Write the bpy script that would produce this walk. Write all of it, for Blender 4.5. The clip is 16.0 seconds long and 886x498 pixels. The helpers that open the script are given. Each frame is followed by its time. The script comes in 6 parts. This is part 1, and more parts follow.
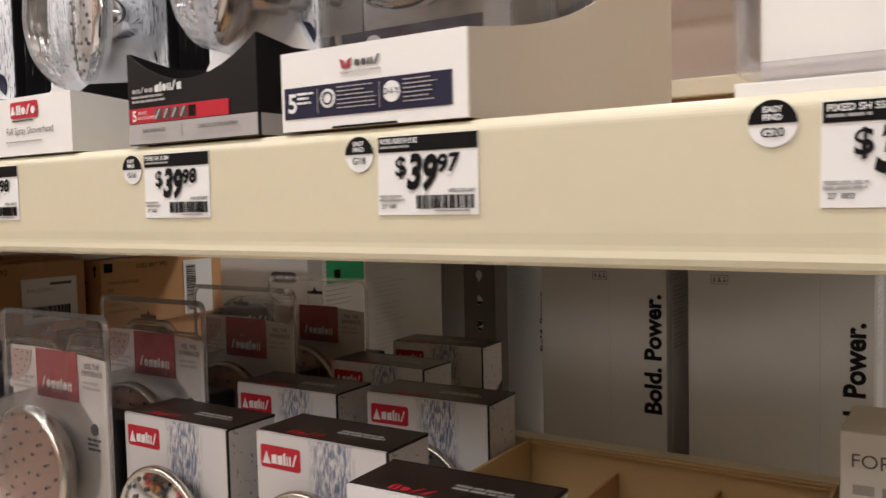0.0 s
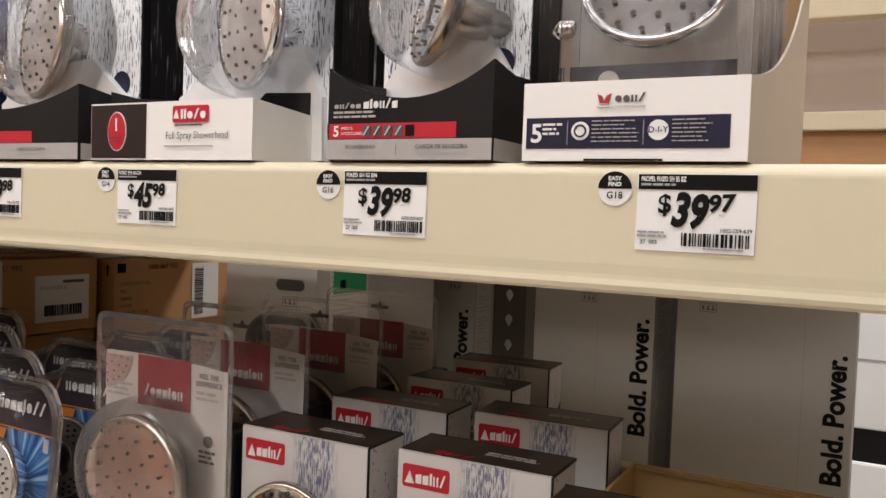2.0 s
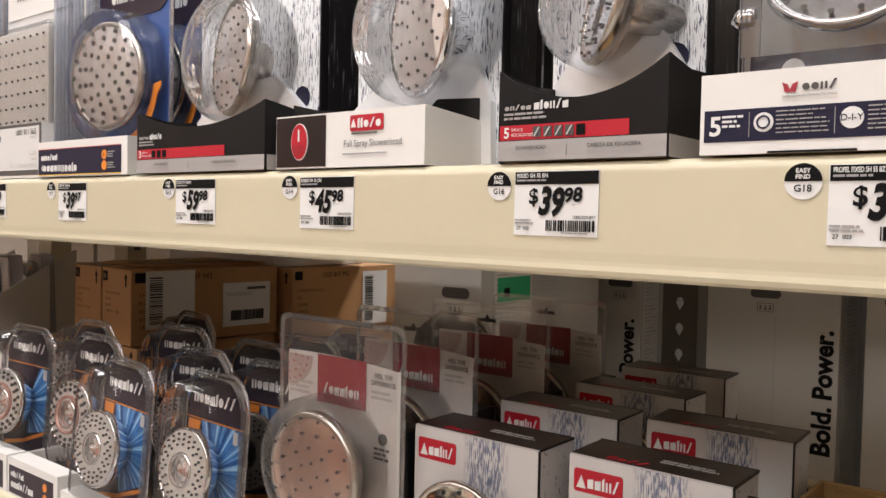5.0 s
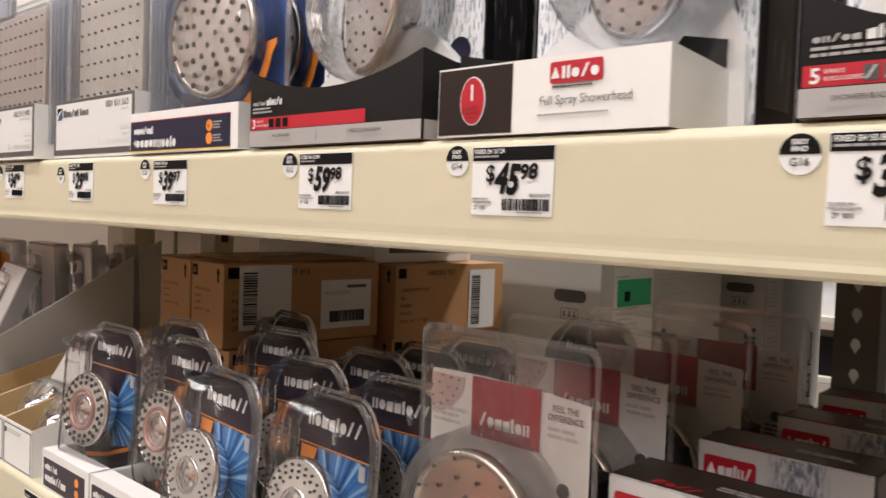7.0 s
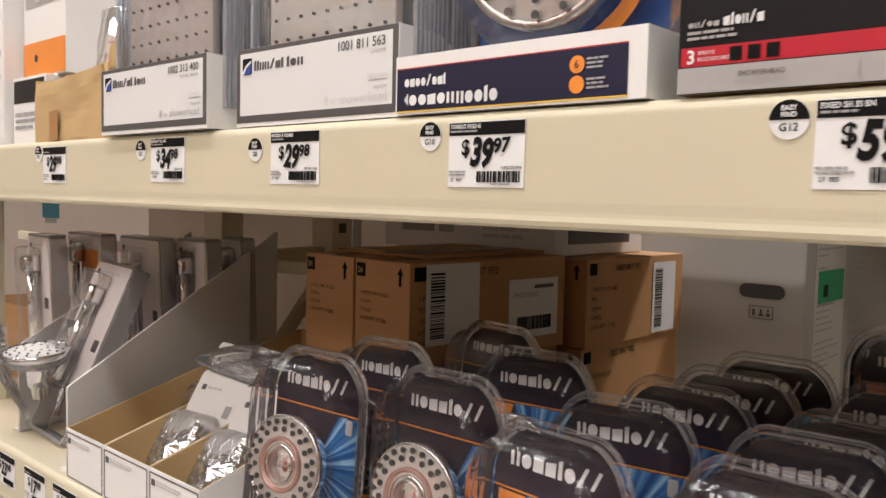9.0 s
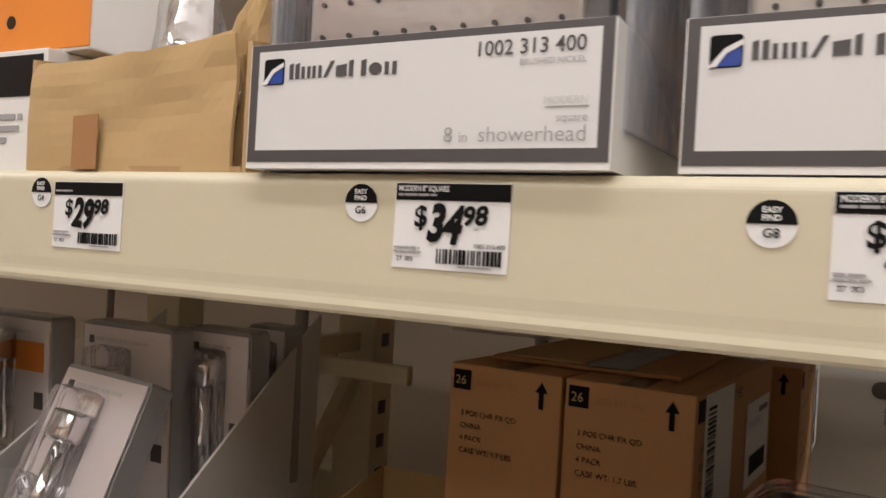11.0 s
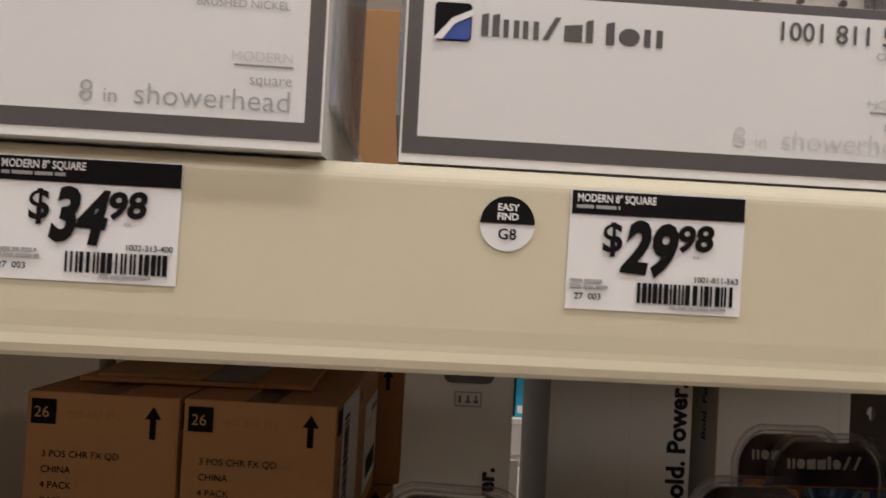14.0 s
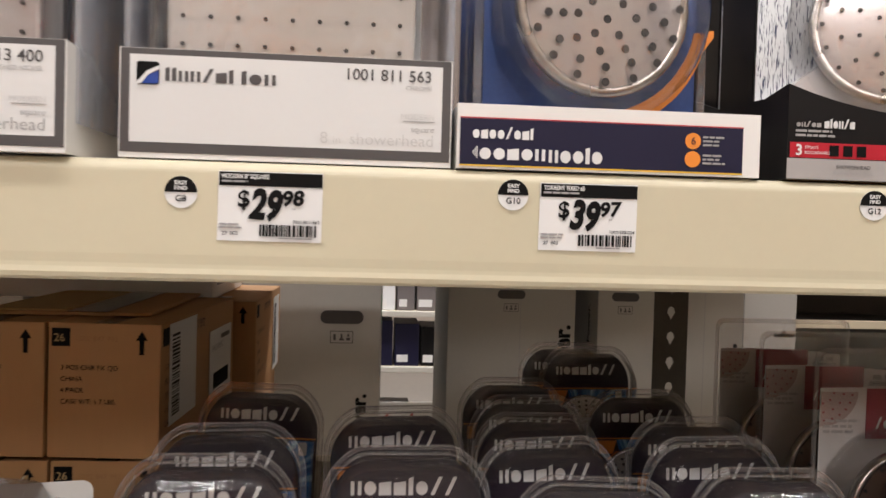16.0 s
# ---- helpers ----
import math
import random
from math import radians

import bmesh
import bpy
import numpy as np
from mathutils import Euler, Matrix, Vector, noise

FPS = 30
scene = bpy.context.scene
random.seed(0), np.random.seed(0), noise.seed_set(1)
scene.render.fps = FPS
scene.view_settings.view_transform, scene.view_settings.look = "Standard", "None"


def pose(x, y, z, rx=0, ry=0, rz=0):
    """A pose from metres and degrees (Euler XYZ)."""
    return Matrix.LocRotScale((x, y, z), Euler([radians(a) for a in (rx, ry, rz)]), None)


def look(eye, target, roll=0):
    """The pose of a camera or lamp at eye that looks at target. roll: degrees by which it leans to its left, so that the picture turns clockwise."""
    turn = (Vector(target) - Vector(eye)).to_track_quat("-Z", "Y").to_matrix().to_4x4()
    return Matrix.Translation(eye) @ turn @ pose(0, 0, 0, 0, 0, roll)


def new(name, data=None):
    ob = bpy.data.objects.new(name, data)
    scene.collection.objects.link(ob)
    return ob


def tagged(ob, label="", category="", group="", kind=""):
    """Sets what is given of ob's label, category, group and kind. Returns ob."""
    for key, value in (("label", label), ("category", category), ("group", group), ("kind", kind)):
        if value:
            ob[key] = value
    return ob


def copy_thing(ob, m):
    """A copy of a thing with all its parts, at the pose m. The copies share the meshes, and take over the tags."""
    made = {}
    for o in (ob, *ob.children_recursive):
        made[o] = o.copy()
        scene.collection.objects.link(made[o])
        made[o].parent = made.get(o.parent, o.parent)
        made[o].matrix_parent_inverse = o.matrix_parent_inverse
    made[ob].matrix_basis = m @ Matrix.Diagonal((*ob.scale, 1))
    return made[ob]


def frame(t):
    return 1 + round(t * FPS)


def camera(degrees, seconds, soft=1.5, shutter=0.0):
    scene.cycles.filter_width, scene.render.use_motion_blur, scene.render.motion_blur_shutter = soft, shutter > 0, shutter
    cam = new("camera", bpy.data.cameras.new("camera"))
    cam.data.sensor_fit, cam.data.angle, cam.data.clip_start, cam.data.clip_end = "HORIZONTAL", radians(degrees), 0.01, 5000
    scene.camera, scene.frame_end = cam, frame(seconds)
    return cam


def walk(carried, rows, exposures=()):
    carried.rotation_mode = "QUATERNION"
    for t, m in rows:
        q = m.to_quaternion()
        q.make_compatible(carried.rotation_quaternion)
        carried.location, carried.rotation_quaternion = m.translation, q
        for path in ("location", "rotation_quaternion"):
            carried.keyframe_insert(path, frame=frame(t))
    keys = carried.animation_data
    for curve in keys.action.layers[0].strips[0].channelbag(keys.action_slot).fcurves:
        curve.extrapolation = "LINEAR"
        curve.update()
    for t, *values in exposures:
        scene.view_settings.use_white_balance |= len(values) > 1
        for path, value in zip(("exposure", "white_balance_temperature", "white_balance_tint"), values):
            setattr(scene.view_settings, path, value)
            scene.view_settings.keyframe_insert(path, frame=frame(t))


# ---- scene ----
cam = camera(56.5, 16.0, shutter=0.3)
PATH = [
    (0, (0.198, -0.012, 1.448), (-0.885, 1.665, 1.33), -1.3),
    (0.5, (0.09, -0.091, 1.455), (-0.852, 1.669, 1.323), -0.7),
    (1, (0.034, -0.127, 1.462), (-0.917, 1.629, 1.345), 1.5),
    (1.5, (0.016, -0.12, 1.459), (-0.917, 1.647, 1.363), 2.0),
    (2, (0.013, -0.129, 1.46), (-0.914, 1.641, 1.369), 2.0),
    (2.5, (-0.007, -0.141, 1.455), (-1.053, 1.561, 1.362), 1.5),
    (3, (-0.013, -0.153, 1.452), (-1.247, 1.418, 1.361), 0.0),
    (3.5, (-0.01, -0.158, 1.452), (-1.312, 1.357, 1.368), 0.2),
    (4, (0.005, -0.131, 1.455), (-1.281, 1.399, 1.37), 0.2),
    (4.2, (0.011, -0.128, 1.456), (-1.276, 1.4, 1.375), 0.4),
    (6.3, (-0.054, -0.152, 1.441), (-1.238, 1.458, 1.365), 2.3),
    (6.5, (-0.083, -0.129, 1.443), (-1.313, 1.445, 1.351), 1.4),
    (7, (-0.208, -0.053, 1.438), (-1.576, 1.404, 1.354), 2.0),
    (7.5, (-0.264, -0.034, 1.445), (-1.675, 1.381, 1.368), 2.2),
    (8, (-0.402, -0.071, 1.44), (-1.805, 1.353, 1.369), 1.2),
    (8.5, (-0.558, -0.121, 1.437), (-1.933, 1.329, 1.354), 1.0),
    (9, (-0.676, -0.073, 1.43), (-2.02, 1.403, 1.304), 1.3),
    (9.5, (-0.809, -0.022, 1.433), (-2.125, 1.479, 1.315), 1.8),
    (10, (-1.013, -0.021, 1.45), (-2.228, 1.564, 1.341), 1.7),
    (10.2, (-1.1, -0.04, 1.443), (-2.228, 1.609, 1.358), 2.0),
    (12.5, (-1.444, 0.092, 1.479), (-2.107, 1.974, 1.602), 5.3),
    (13, (-1.435, 0.088, 1.472), (-1.762, 2.053, 1.658), 5.3),
    (13.5, (-1.43, 0.066, 1.47), (-1.455, 2.06, 1.621), 4.6),
    (14, (-1.428, 0.073, 1.455), (-1.331, 2.071, 1.492), 3.0),
    (14.5, (-1.376, 0.068, 1.466), (-1.147, 2.052, 1.450), 1.4),
    (15, (-1.283, -0.011, 1.464), (-1.043, 1.975, 1.434), 0.6),
    (15.5, (-1.228, -0.105, 1.443), (-0.991, 1.88, 1.415), 1.3),
    (16, (-1.249, -0.195, 1.453), (-1.066, 1.796, 1.401), 1.6),
]
walk(cam, [(t, look(eye, target, roll)) for t, eye, target, roll in PATH], [(0, -0.40), (0.5, -0.44), (2.5, -0.45), (3.5, -0.38), (6.5, -0.28), (7, -0.28), (8.5, -0.38), (9.5, -0.33), (10, -0.43), (12.3, -0.93), (13.0, -1.08), (13.5, -1.00), (14.5, -0.98), (15, -0.86), (15.5, -0.70), (16, -0.46)])

# ---- light ----
world = bpy.data.worlds.new("store_air")
world.use_nodes = True
world.node_tree.nodes["Background"].inputs[0].default_value = (1.0, 0.9, 0.78, 1)
world.node_tree.nodes["Background"].inputs[1].default_value = 0.04
scene.world = world


def area_lamp(name, eye, target, sx, sy, watts, color):
    data = bpy.data.lights.new(name, "AREA")
    data.shape, data.size, data.size_y, data.energy, data.color = "RECTANGLE", sx, sy, watts, color
    ob = new(name, data)
    ob.matrix_world = look(eye, target)
    return tagged(ob, kind="structure")


scene.cycles.transparent_max_bounces = 32
WARM = (1.0, 0.966, 0.961)
area_lamp("ceiling_lamp", (-2.4, -2.35, 3.5), (-1.6, 0.5, 1.25), 3.4, 0.8, 58, WARM)
area_lamp("ceiling_lamp", (0.9, -2.35, 3.5), (0.2, 0.5, 1.25), 3.4, 0.8, 56, WARM)
area_lamp("ceiling_lamp", (-0.7, -0.5, 5.2), (-0.7, -0.5, 0), 3.0, 0.3, 48, WARM)
area_lamp("ceiling_lamp", (-0.7, -0.6, 4.4), (-0.7, -2.6, 1.3), 4.0, 0.35, 170, WARM)
area_lamp("ceiling_lamp", (-0.7, 1.55, 5.3), (-0.7, 1.55, 0), 4.4, 1.2, 36, WARM)
area_lamp("ceiling_lamp", (-0.6, 3.3, 4.6), (-0.6, 4.3, 0.8), 4.0, 0.4, 360, WARM)
area_lamp("ceiling_lamp", (-5.6, -0.6, 4.4), (-5.6, -2.6, 1.3), 4.0, 0.35, 170, WARM)


# ---- materials ----
def material(name, color, rough=0.5, metal=0.0, vary=0.06, scale=40.0, bump=0.02, coat=0.0, stretch=(1, 1, 1), per_object=0.0, spec=0.5):
    m = bpy.data.materials.new(name)
    m.use_nodes = True
    nt = m.node_tree
    b = nt.nodes["Principled BSDF"]
    b.inputs["Roughness"].default_value, b.inputs["Metallic"].default_value = rough, metal
    b.inputs["Coat Weight"].default_value = coat
    b.inputs["Specular IOR Level"].default_value = spec
    b.inputs["Coat Roughness"].default_value = 0.12
    co = nt.nodes.new("ShaderNodeTexCoord")
    mp = nt.nodes.new("ShaderNodeMapping")
    mp.inputs["Scale"].default_value = stretch
    nt.links.new(co.outputs["Object"], mp.inputs[0])
    big = nt.nodes.new("ShaderNodeTexNoise")
    big.inputs["Scale"].default_value = scale * 0.15
    big.inputs["Detail"].default_value = 3
    fine = nt.nodes.new("ShaderNodeTexNoise")
    fine.inputs["Scale"].default_value = scale * 6
    for n in (big, fine):
        nt.links.new(mp.outputs[0], n.inputs["Vector"])
    mix = nt.nodes.new("ShaderNodeMath")
    mix.operation = "MULTIPLY_ADD"
    mix.inputs[1].default_value = 0.35
    nt.links.new(fine.outputs["Fac"], mix.inputs[0])
    nt.links.new(big.outputs["Fac"], mix.inputs[2])
    hsv = nt.nodes.new("ShaderNodeMapRange")
    hsv.inputs["From Min"].default_value, hsv.inputs["From Max"].default_value = 0.35, 1.0
    hsv.inputs["To Min"].default_value, hsv.inputs["To Max"].default_value = 1 - vary, 1 + vary
    nt.links.new(mix.outputs[0], hsv.inputs["Value"])
    val = hsv.outputs[0]
    if per_object:
        info = nt.nodes.new("ShaderNodeObjectInfo")
        r = nt.nodes.new("ShaderNodeMapRange")
        r.inputs["To Min"].default_value, r.inputs["To Max"].default_value = 1 - per_object, 1 + per_object
        nt.links.new(info.outputs["Random"], r.inputs["Value"])
        mm = nt.nodes.new("ShaderNodeMath")
        mm.operation = "MULTIPLY"
        nt.links.new(val, mm.inputs[0]), nt.links.new(r.outputs[0], mm.inputs[1])
        val = mm.outputs[0]
    vm = nt.nodes.new("ShaderNodeVectorMath")
    vm.operation = "SCALE"
    vm.inputs[0].default_value = color
    nt.links.new(val, vm.inputs["Scale"])
    nt.links.new(vm.outputs[0], b.inputs["Base Color"])
    rr = nt.nodes.new("ShaderNodeMapRange")
    rr.inputs["To Min"].default_value, rr.inputs["To Max"].default_value = max(0.02, rough - 0.08), min(1, rough + 0.08)
    nt.links.new(big.outputs["Fac"], rr.inputs["Value"])
    nt.links.new(rr.outputs[0], b.inputs["Roughness"])
    if bump:
        bp = nt.nodes.new("ShaderNodeBump")
        bp.inputs["Strength"].default_value, bp.inputs["Distance"].default_value = bump * 5, 0.0006
        nt.links.new(mix.outputs[0], bp.inputs["Height"])
        nt.links.new(bp.outputs[0], b.inputs["Normal"])
    return m


def clear_plastic(name, haze, tint=(0.93, 0.94, 0.95), gloss=0.1):
    m = bpy.data.materials.new(name)
    m.use_nodes = True
    nt = m.node_tree
    nt.nodes.remove(nt.nodes["Principled BSDF"])
    out = nt.nodes["Material Output"]
    tr = nt.nodes.new("ShaderNodeBsdfTransparent")
    tr.inputs[0].default_value = (*tint, 1)
    di = nt.nodes.new("ShaderNodeBsdfDiffuse")
    di.inputs[0].default_value = (0.9, 0.9, 0.9, 1)
    a = nt.nodes.new("ShaderNodeMixShader")
    a.inputs[0].default_value = haze
    gl = nt.nodes.new("ShaderNodeBsdfGlossy")
    gl.inputs["Roughness"].default_value = 0.08
    fr = nt.nodes.new("ShaderNodeFresnel")
    fr.inputs["IOR"].default_value = 1.45
    nz = nt.nodes.new("ShaderNodeTexNoise")
    nz.inputs["Scale"].default_value = 5
    bp = nt.nodes.new("ShaderNodeBump")
    bp.inputs["Strength"].default_value, bp.inputs["Distance"].default_value = 0.35, 0.006
    nt.links.new(nz.outputs["Fac"], bp.inputs["Height"])
    for n in (gl, fr):
        nt.links.new(bp.outputs[0], n.inputs["Normal"])
    add = nt.nodes.new("ShaderNodeMath")
    add.operation = "MULTIPLY_ADD"
    add.inputs[1].default_value, add.inputs[2].default_value = 0.8, gloss
    nt.links.new(fr.outputs[0], add.inputs[0])
    mx = nt.nodes.new("ShaderNodeMixShader")
    nt.links.new(add.outputs[0], mx.inputs[0])
    nt.links.new(tr.outputs[0], a.inputs[1]), nt.links.new(di.outputs[0], a.inputs[2])
    nt.links.new(a.outputs[0], mx.inputs[1]), nt.links.new(gl.outputs[0], mx.inputs[2])
    nt.links.new(mx.outputs[0], out.inputs["Surface"])
    return m


def streaked(name, base, ink, sx, sz, cut, soft, rough=0.35, lo=None, hi=None):
    """Printed card with uneven upright streaks; lo and hi: where across the card they fade in and out."""
    m = bpy.data.materials.new(name)
    m.use_nodes = True
    nt = m.node_tree
    b = nt.nodes["Principled BSDF"]
    b.inputs["Roughness"].default_value = rough
    co = nt.nodes.new("ShaderNodeTexCoord")
    mp = nt.nodes.new("ShaderNodeMapping")
    mp.inputs["Scale"].default_value = (sx, sx, sz)
    nz = nt.nodes.new("ShaderNodeTexNoise")
    nz.inputs["Scale"].default_value, nz.inputs["Detail"].default_value, nz.inputs["Distortion"].default_value = 1.0, 3, 0.25
    ramp = nt.nodes.new("ShaderNodeValToRGB")
    ramp.color_ramp.elements[0].position, ramp.color_ramp.elements[1].position = cut, cut + soft
    ramp.color_ramp.elements[0].color, ramp.color_ramp.elements[1].color = (0, 0, 0, 1), (1, 1, 1, 1)
    nt.links.new(co.outputs["Object"], mp.inputs[0])
    nt.links.new(mp.outputs[0], nz.inputs["Vector"])
    nt.links.new(nz.outputs["Fac"], ramp.inputs[0])
    fac = ramp.outputs[0]
    if lo is not None:
        sep = nt.nodes.new("ShaderNodeSeparateXYZ")
        nt.links.new(co.outputs["Object"], sep.inputs[0])
        for e0, e1 in ((lo, lo + 0.012), (hi, hi - 0.012)):
            r = nt.nodes.new("ShaderNodeMapRange")
            r.inputs["From Min"].default_value, r.inputs["From Max"].default_value = e0, e1
            nt.links.new(sep.outputs[0], r.inputs["Value"])
            k = nt.nodes.new("ShaderNodeMath")
            k.operation = "MULTIPLY"
            nt.links.new(fac, k.inputs[0]), nt.links.new(r.outputs[0], k.inputs[1])
            fac = k.outputs[0]
    mix = nt.nodes.new("ShaderNodeMix")
    mix.data_type = "RGBA"
    mix.inputs[6].default_value, mix.inputs[7].default_value = (*base, 1), (*ink, 1)
    nt.links.new(fac, mix.inputs[0])
    nt.links.new(mix.outputs[2], b.inputs["Base Color"])
    return m


def burst(name):
    """Blue card print with pale rays spreading from one side."""
    m = bpy.data.materials.new(name)
    m.use_nodes = True
    nt = m.node_tree
    b = nt.nodes["Principled BSDF"]
    b.inputs["Roughness"].default_value = 0.35
    co = nt.nodes.new("ShaderNodeTexCoord")
    sep = nt.nodes.new("ShaderNodeSeparateXYZ")
    nt.links.new(co.outputs["Object"], sep.inputs[0])
    dz = nt.nodes.new("ShaderNodeMath")
    dz.operation, dz.inputs[1].default_value = "SUBTRACT", 0.1
    nt.links.new(sep.outputs[2], dz.inputs[0])
    at = nt.nodes.new("ShaderNodeMath")
    at.operation = "ARCTAN2"
    nt.links.new(dz.outputs[0], at.inputs[0]), nt.links.new(sep.outputs[0], at.inputs[1])
    cx = nt.nodes.new("ShaderNodeCombineXYZ")
    nt.links.new(at.outputs[0], cx.inputs[0])
    nz = nt.nodes.new("ShaderNodeTexNoise")
    nz.inputs["Scale"].default_value = 6
    nt.links.new(cx.outputs[0], nz.inputs["Vector"])
    ramp = nt.nodes.new("ShaderNodeValToRGB")
    e = ramp.color_ramp.elements
    e[0].position, e[0].color = 0.36, (0.010, 0.05, 0.18, 1)
    e[1].position, e[1].color = 0.66, (0.36, 0.60, 0.78, 1)
    x = ramp.color_ramp.elements.new(0.48)
    x.color = (0.02, 0.14, 0.40, 1)
    nt.links.new(nz.outputs["Fac"], ramp.inputs[0])
    nt.links.new(ramp.outputs[0], b.inputs["Base Color"])
    return m


CREAM = material("cream_powder_coat", (0.575, 0.522, 0.378), 0.42, 0, 0.035, 20, 0.012, coat=0.08)
CREAM_DULL = material("worn_cream_steel", (0.60, 0.52, 0.38), 0.5, 0, 0.08, 25)
WHITE_CARD = material("white_tray_card", (0.735, 0.715, 0.69), 0.45, 0, 0.03, 30, 0.01)
GREY_CARD = material("grey_white_print", (0.66, 0.65, 0.64), 0.4, 0, 0.02, 30, 0)
PAPER = material("tag_paper", (0.72, 0.71, 0.70), 0.5, 0, 0.02, 60, 0)
BLACK_INK = material("black_ink", (0.006, 0.0055, 0.0055), 0.6, 0, 0.2, 60, 0, spec=0.10)
DARK_GREY = material("dark_grey_border_print", (0.072, 0.065, 0.065), 0.4, 0, 0.08, 40, 0)
GREY_INK = material("grey_ink", (0.32, 0.31, 0.31), 0.5, 0, 0.1, 60, 0)
FAINT_INK = material("faint_ink", (0.52, 0.51, 0.5), 0.5, 0, 0.1, 60, 0)
BLACK_CARD = material("black_tray_card", (0.008, 0.007, 0.0075), 0.40, 0, 0.25, 30, 0.01, spec=0.2)
BROWN_CARD = material("dark_brown_print", (0.022, 0.013, 0.012), 0.3, 0, 0.12, 30, 0, spec=0.3)
SILVER_CARD = material("silver_grey_print", (0.36, 0.34, 0.33), 0.38, 0, 0.05, 30, 0)
RED = material("red_print", (0.44, 0.016, 0.030), 0.4, 0, 0.05, 40, 0, spec=0.3)
DEEP_RED = material("deep_red_print", (0.33, 0.02, 0.035), 0.4, 0, 0.05, 40, 0)
NAVY = material("navy_print", (0.012, 0.011, 0.035), 0.4, 0, 0.08, 40, 0, spec=0.3)
PURPLE = material("dark_purple_print", (0.022, 0.011, 0.024), 0.35, 0, 0.1, 40, 0, spec=0.4)
PINK_PRINT = material("pinkish_photo_print", (0.52, 0.40, 0.37), 0.4, 0, 0.3, 60, 0)
DIVIDER_SHEET = material("white_plastic_sheet", (0.70, 0.675, 0.65), 0.45, 0, 0.05, 15, 0.01)
ROSY_CARD = material("pale_pinkish_card", (0.68, 0.62, 0.61), 0.45, 0, 0.04, 30, 0)
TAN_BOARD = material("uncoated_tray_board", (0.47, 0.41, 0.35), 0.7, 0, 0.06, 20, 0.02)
FOIL = material("silver_foil_card", (0.90, 0.91, 0.93), 0.26, 0.2, 0.10, 25, 0.16)
GUNMETAL = material("dark_polished_metal", (0.40, 0.385, 0.38), 0.2, 1.0, 0.08, 30, 0)
SKIN_PLASTIC = material("milky_plastic", (0.80, 0.80, 0.80), 0.25, 0, 0.05, 20, 0.02)
BLUE = material("blue_print", (0.02, 0.06, 0.3), 0.35, 0, 0.1, 30, 0)
PLASTIC_BLUE = material("blue_package_insert", (0.04, 0.09, 0.28), 0.3, 0, 0.25, 40, 0)
ORANGE = material("orange_print", (0.75, 0.24, 0.03), 0.4, 0, 0.05, 40, 0)
YELLOW = material("yellow_print", (0.75, 0.48, 0.04), 0.4, 0, 0.05, 40, 0)
CYAN = material("bright_blue_print", (0.02, 0.30, 0.50), 0.4, 0, 0.06, 40, 0)
ROSE_PLATE = material("rosy_clear_plate", (0.62, 0.36, 0.30), 0.15, 0.3, 0.15, 60, 0.02)
GREEN = material("green_sticker", (0.02, 0.30, 0.12), 0.5, 0, 0.06, 40, 0)
KRAFT = material("kraft_cardboard", (0.445, 0.238, 0.102), 0.75, 0, 0.07, 30, 0.04, stretch=(1, 1, 0.15), per_object=0.06)
KRAFT_IN = material("kraft_inside", (0.40, 0.25, 0.12), 0.8, 0, 0.08, 30, 0.04)
KRAFT_PALE = material("pale_kraft", (0.47, 0.315, 0.145), 0.75, 0, 0.07, 30, 0.04)
KRAFT_SHADE = material("kraft_darkened_for_shade", (0.16, 0.12, 0.085), 0.75, 0, 0.12, 20, 0.04)
TAPE = material("brown_paper_tape", (0.36, 0.18, 0.07), 0.5, 0, 0.08, 30, 0.02)
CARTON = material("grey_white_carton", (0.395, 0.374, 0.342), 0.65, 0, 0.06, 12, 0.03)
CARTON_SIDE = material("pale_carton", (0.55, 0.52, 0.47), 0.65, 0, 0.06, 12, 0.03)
CHROME = material("chrome", (0.86, 0.86, 0.88), 0.10, 1.0, 0.03, 30, 0)
NICKEL = material("brushed_nickel", (0.62, 0.57, 0.52), 0.26, 1.0, 0.08, 60, 0.01)
FACE = material("satin_nozzle_plate", (0.78, 0.71, 0.67), 0.18, 0.4, 0.06, 40, 0.01)
RIM_CLEAR = clear_plastic("thin_clear_rim", 0.05, (0.955, 0.94, 0.95), 0.05)
PLATE_LIGHT = material("pale_nozzle_plate", (0.84, 0.80, 0.75), 0.2, 0.25, 0.05, 40, 0.01)
# Satin plate with rosy-orange reflections worked into its base colour.
ROSY_SHEEN_FACE = material("satin_plate_rosy_reflection", (0.62, 0.43, 0.35), 0.24, 0.75, 0.22, 60, 0.02)
RUBBER = material("dark_rubber", (0.055, 0.048, 0.046), 0.55, 0, 0.2, 60, 0)
GREY_PLASTIC = material("grey_plastic", (0.16, 0.14, 0.138), 0.35, 0, 0.06, 30, 0)
STEEL_DARK = material("dark_steel", (0.075, 0.066, 0.055), 0.5, 0.3, 0.2, 20, 0.03)
WOOD = material("raw_wood", (0.42, 0.22, 0.10), 0.6, 0, 0.2, 12, 0.03, stretch=(0.3, 1, 4))
PINK_WALL = material("pale_warm_panel", (0.42, 0.335, 0.285), 0.6, 0, 0.05, 10, 0.02)
CONCRETE = material("polished_concrete", (0.45, 0.42, 0.385), 0.35, 0, 0.15, 3, 0.02)
PAINT = material("store_wall_paint", (0.56, 0.48, 0.41), 0.8, 0, 0.05, 3, 0.02)
CEILING_PAINT = material("ceiling_paint", (0.60, 0.57, 0.52), 0.8, 0, 0.05, 3, 0.02)
SHELL = clear_plastic("clear_clamshell", 0.05, (0.985, 0.97, 0.97), 0.045)
HAZE = clear_plastic("scuffed_clear_sheet", 0.09, (0.9, 0.89, 0.9), 0.10)
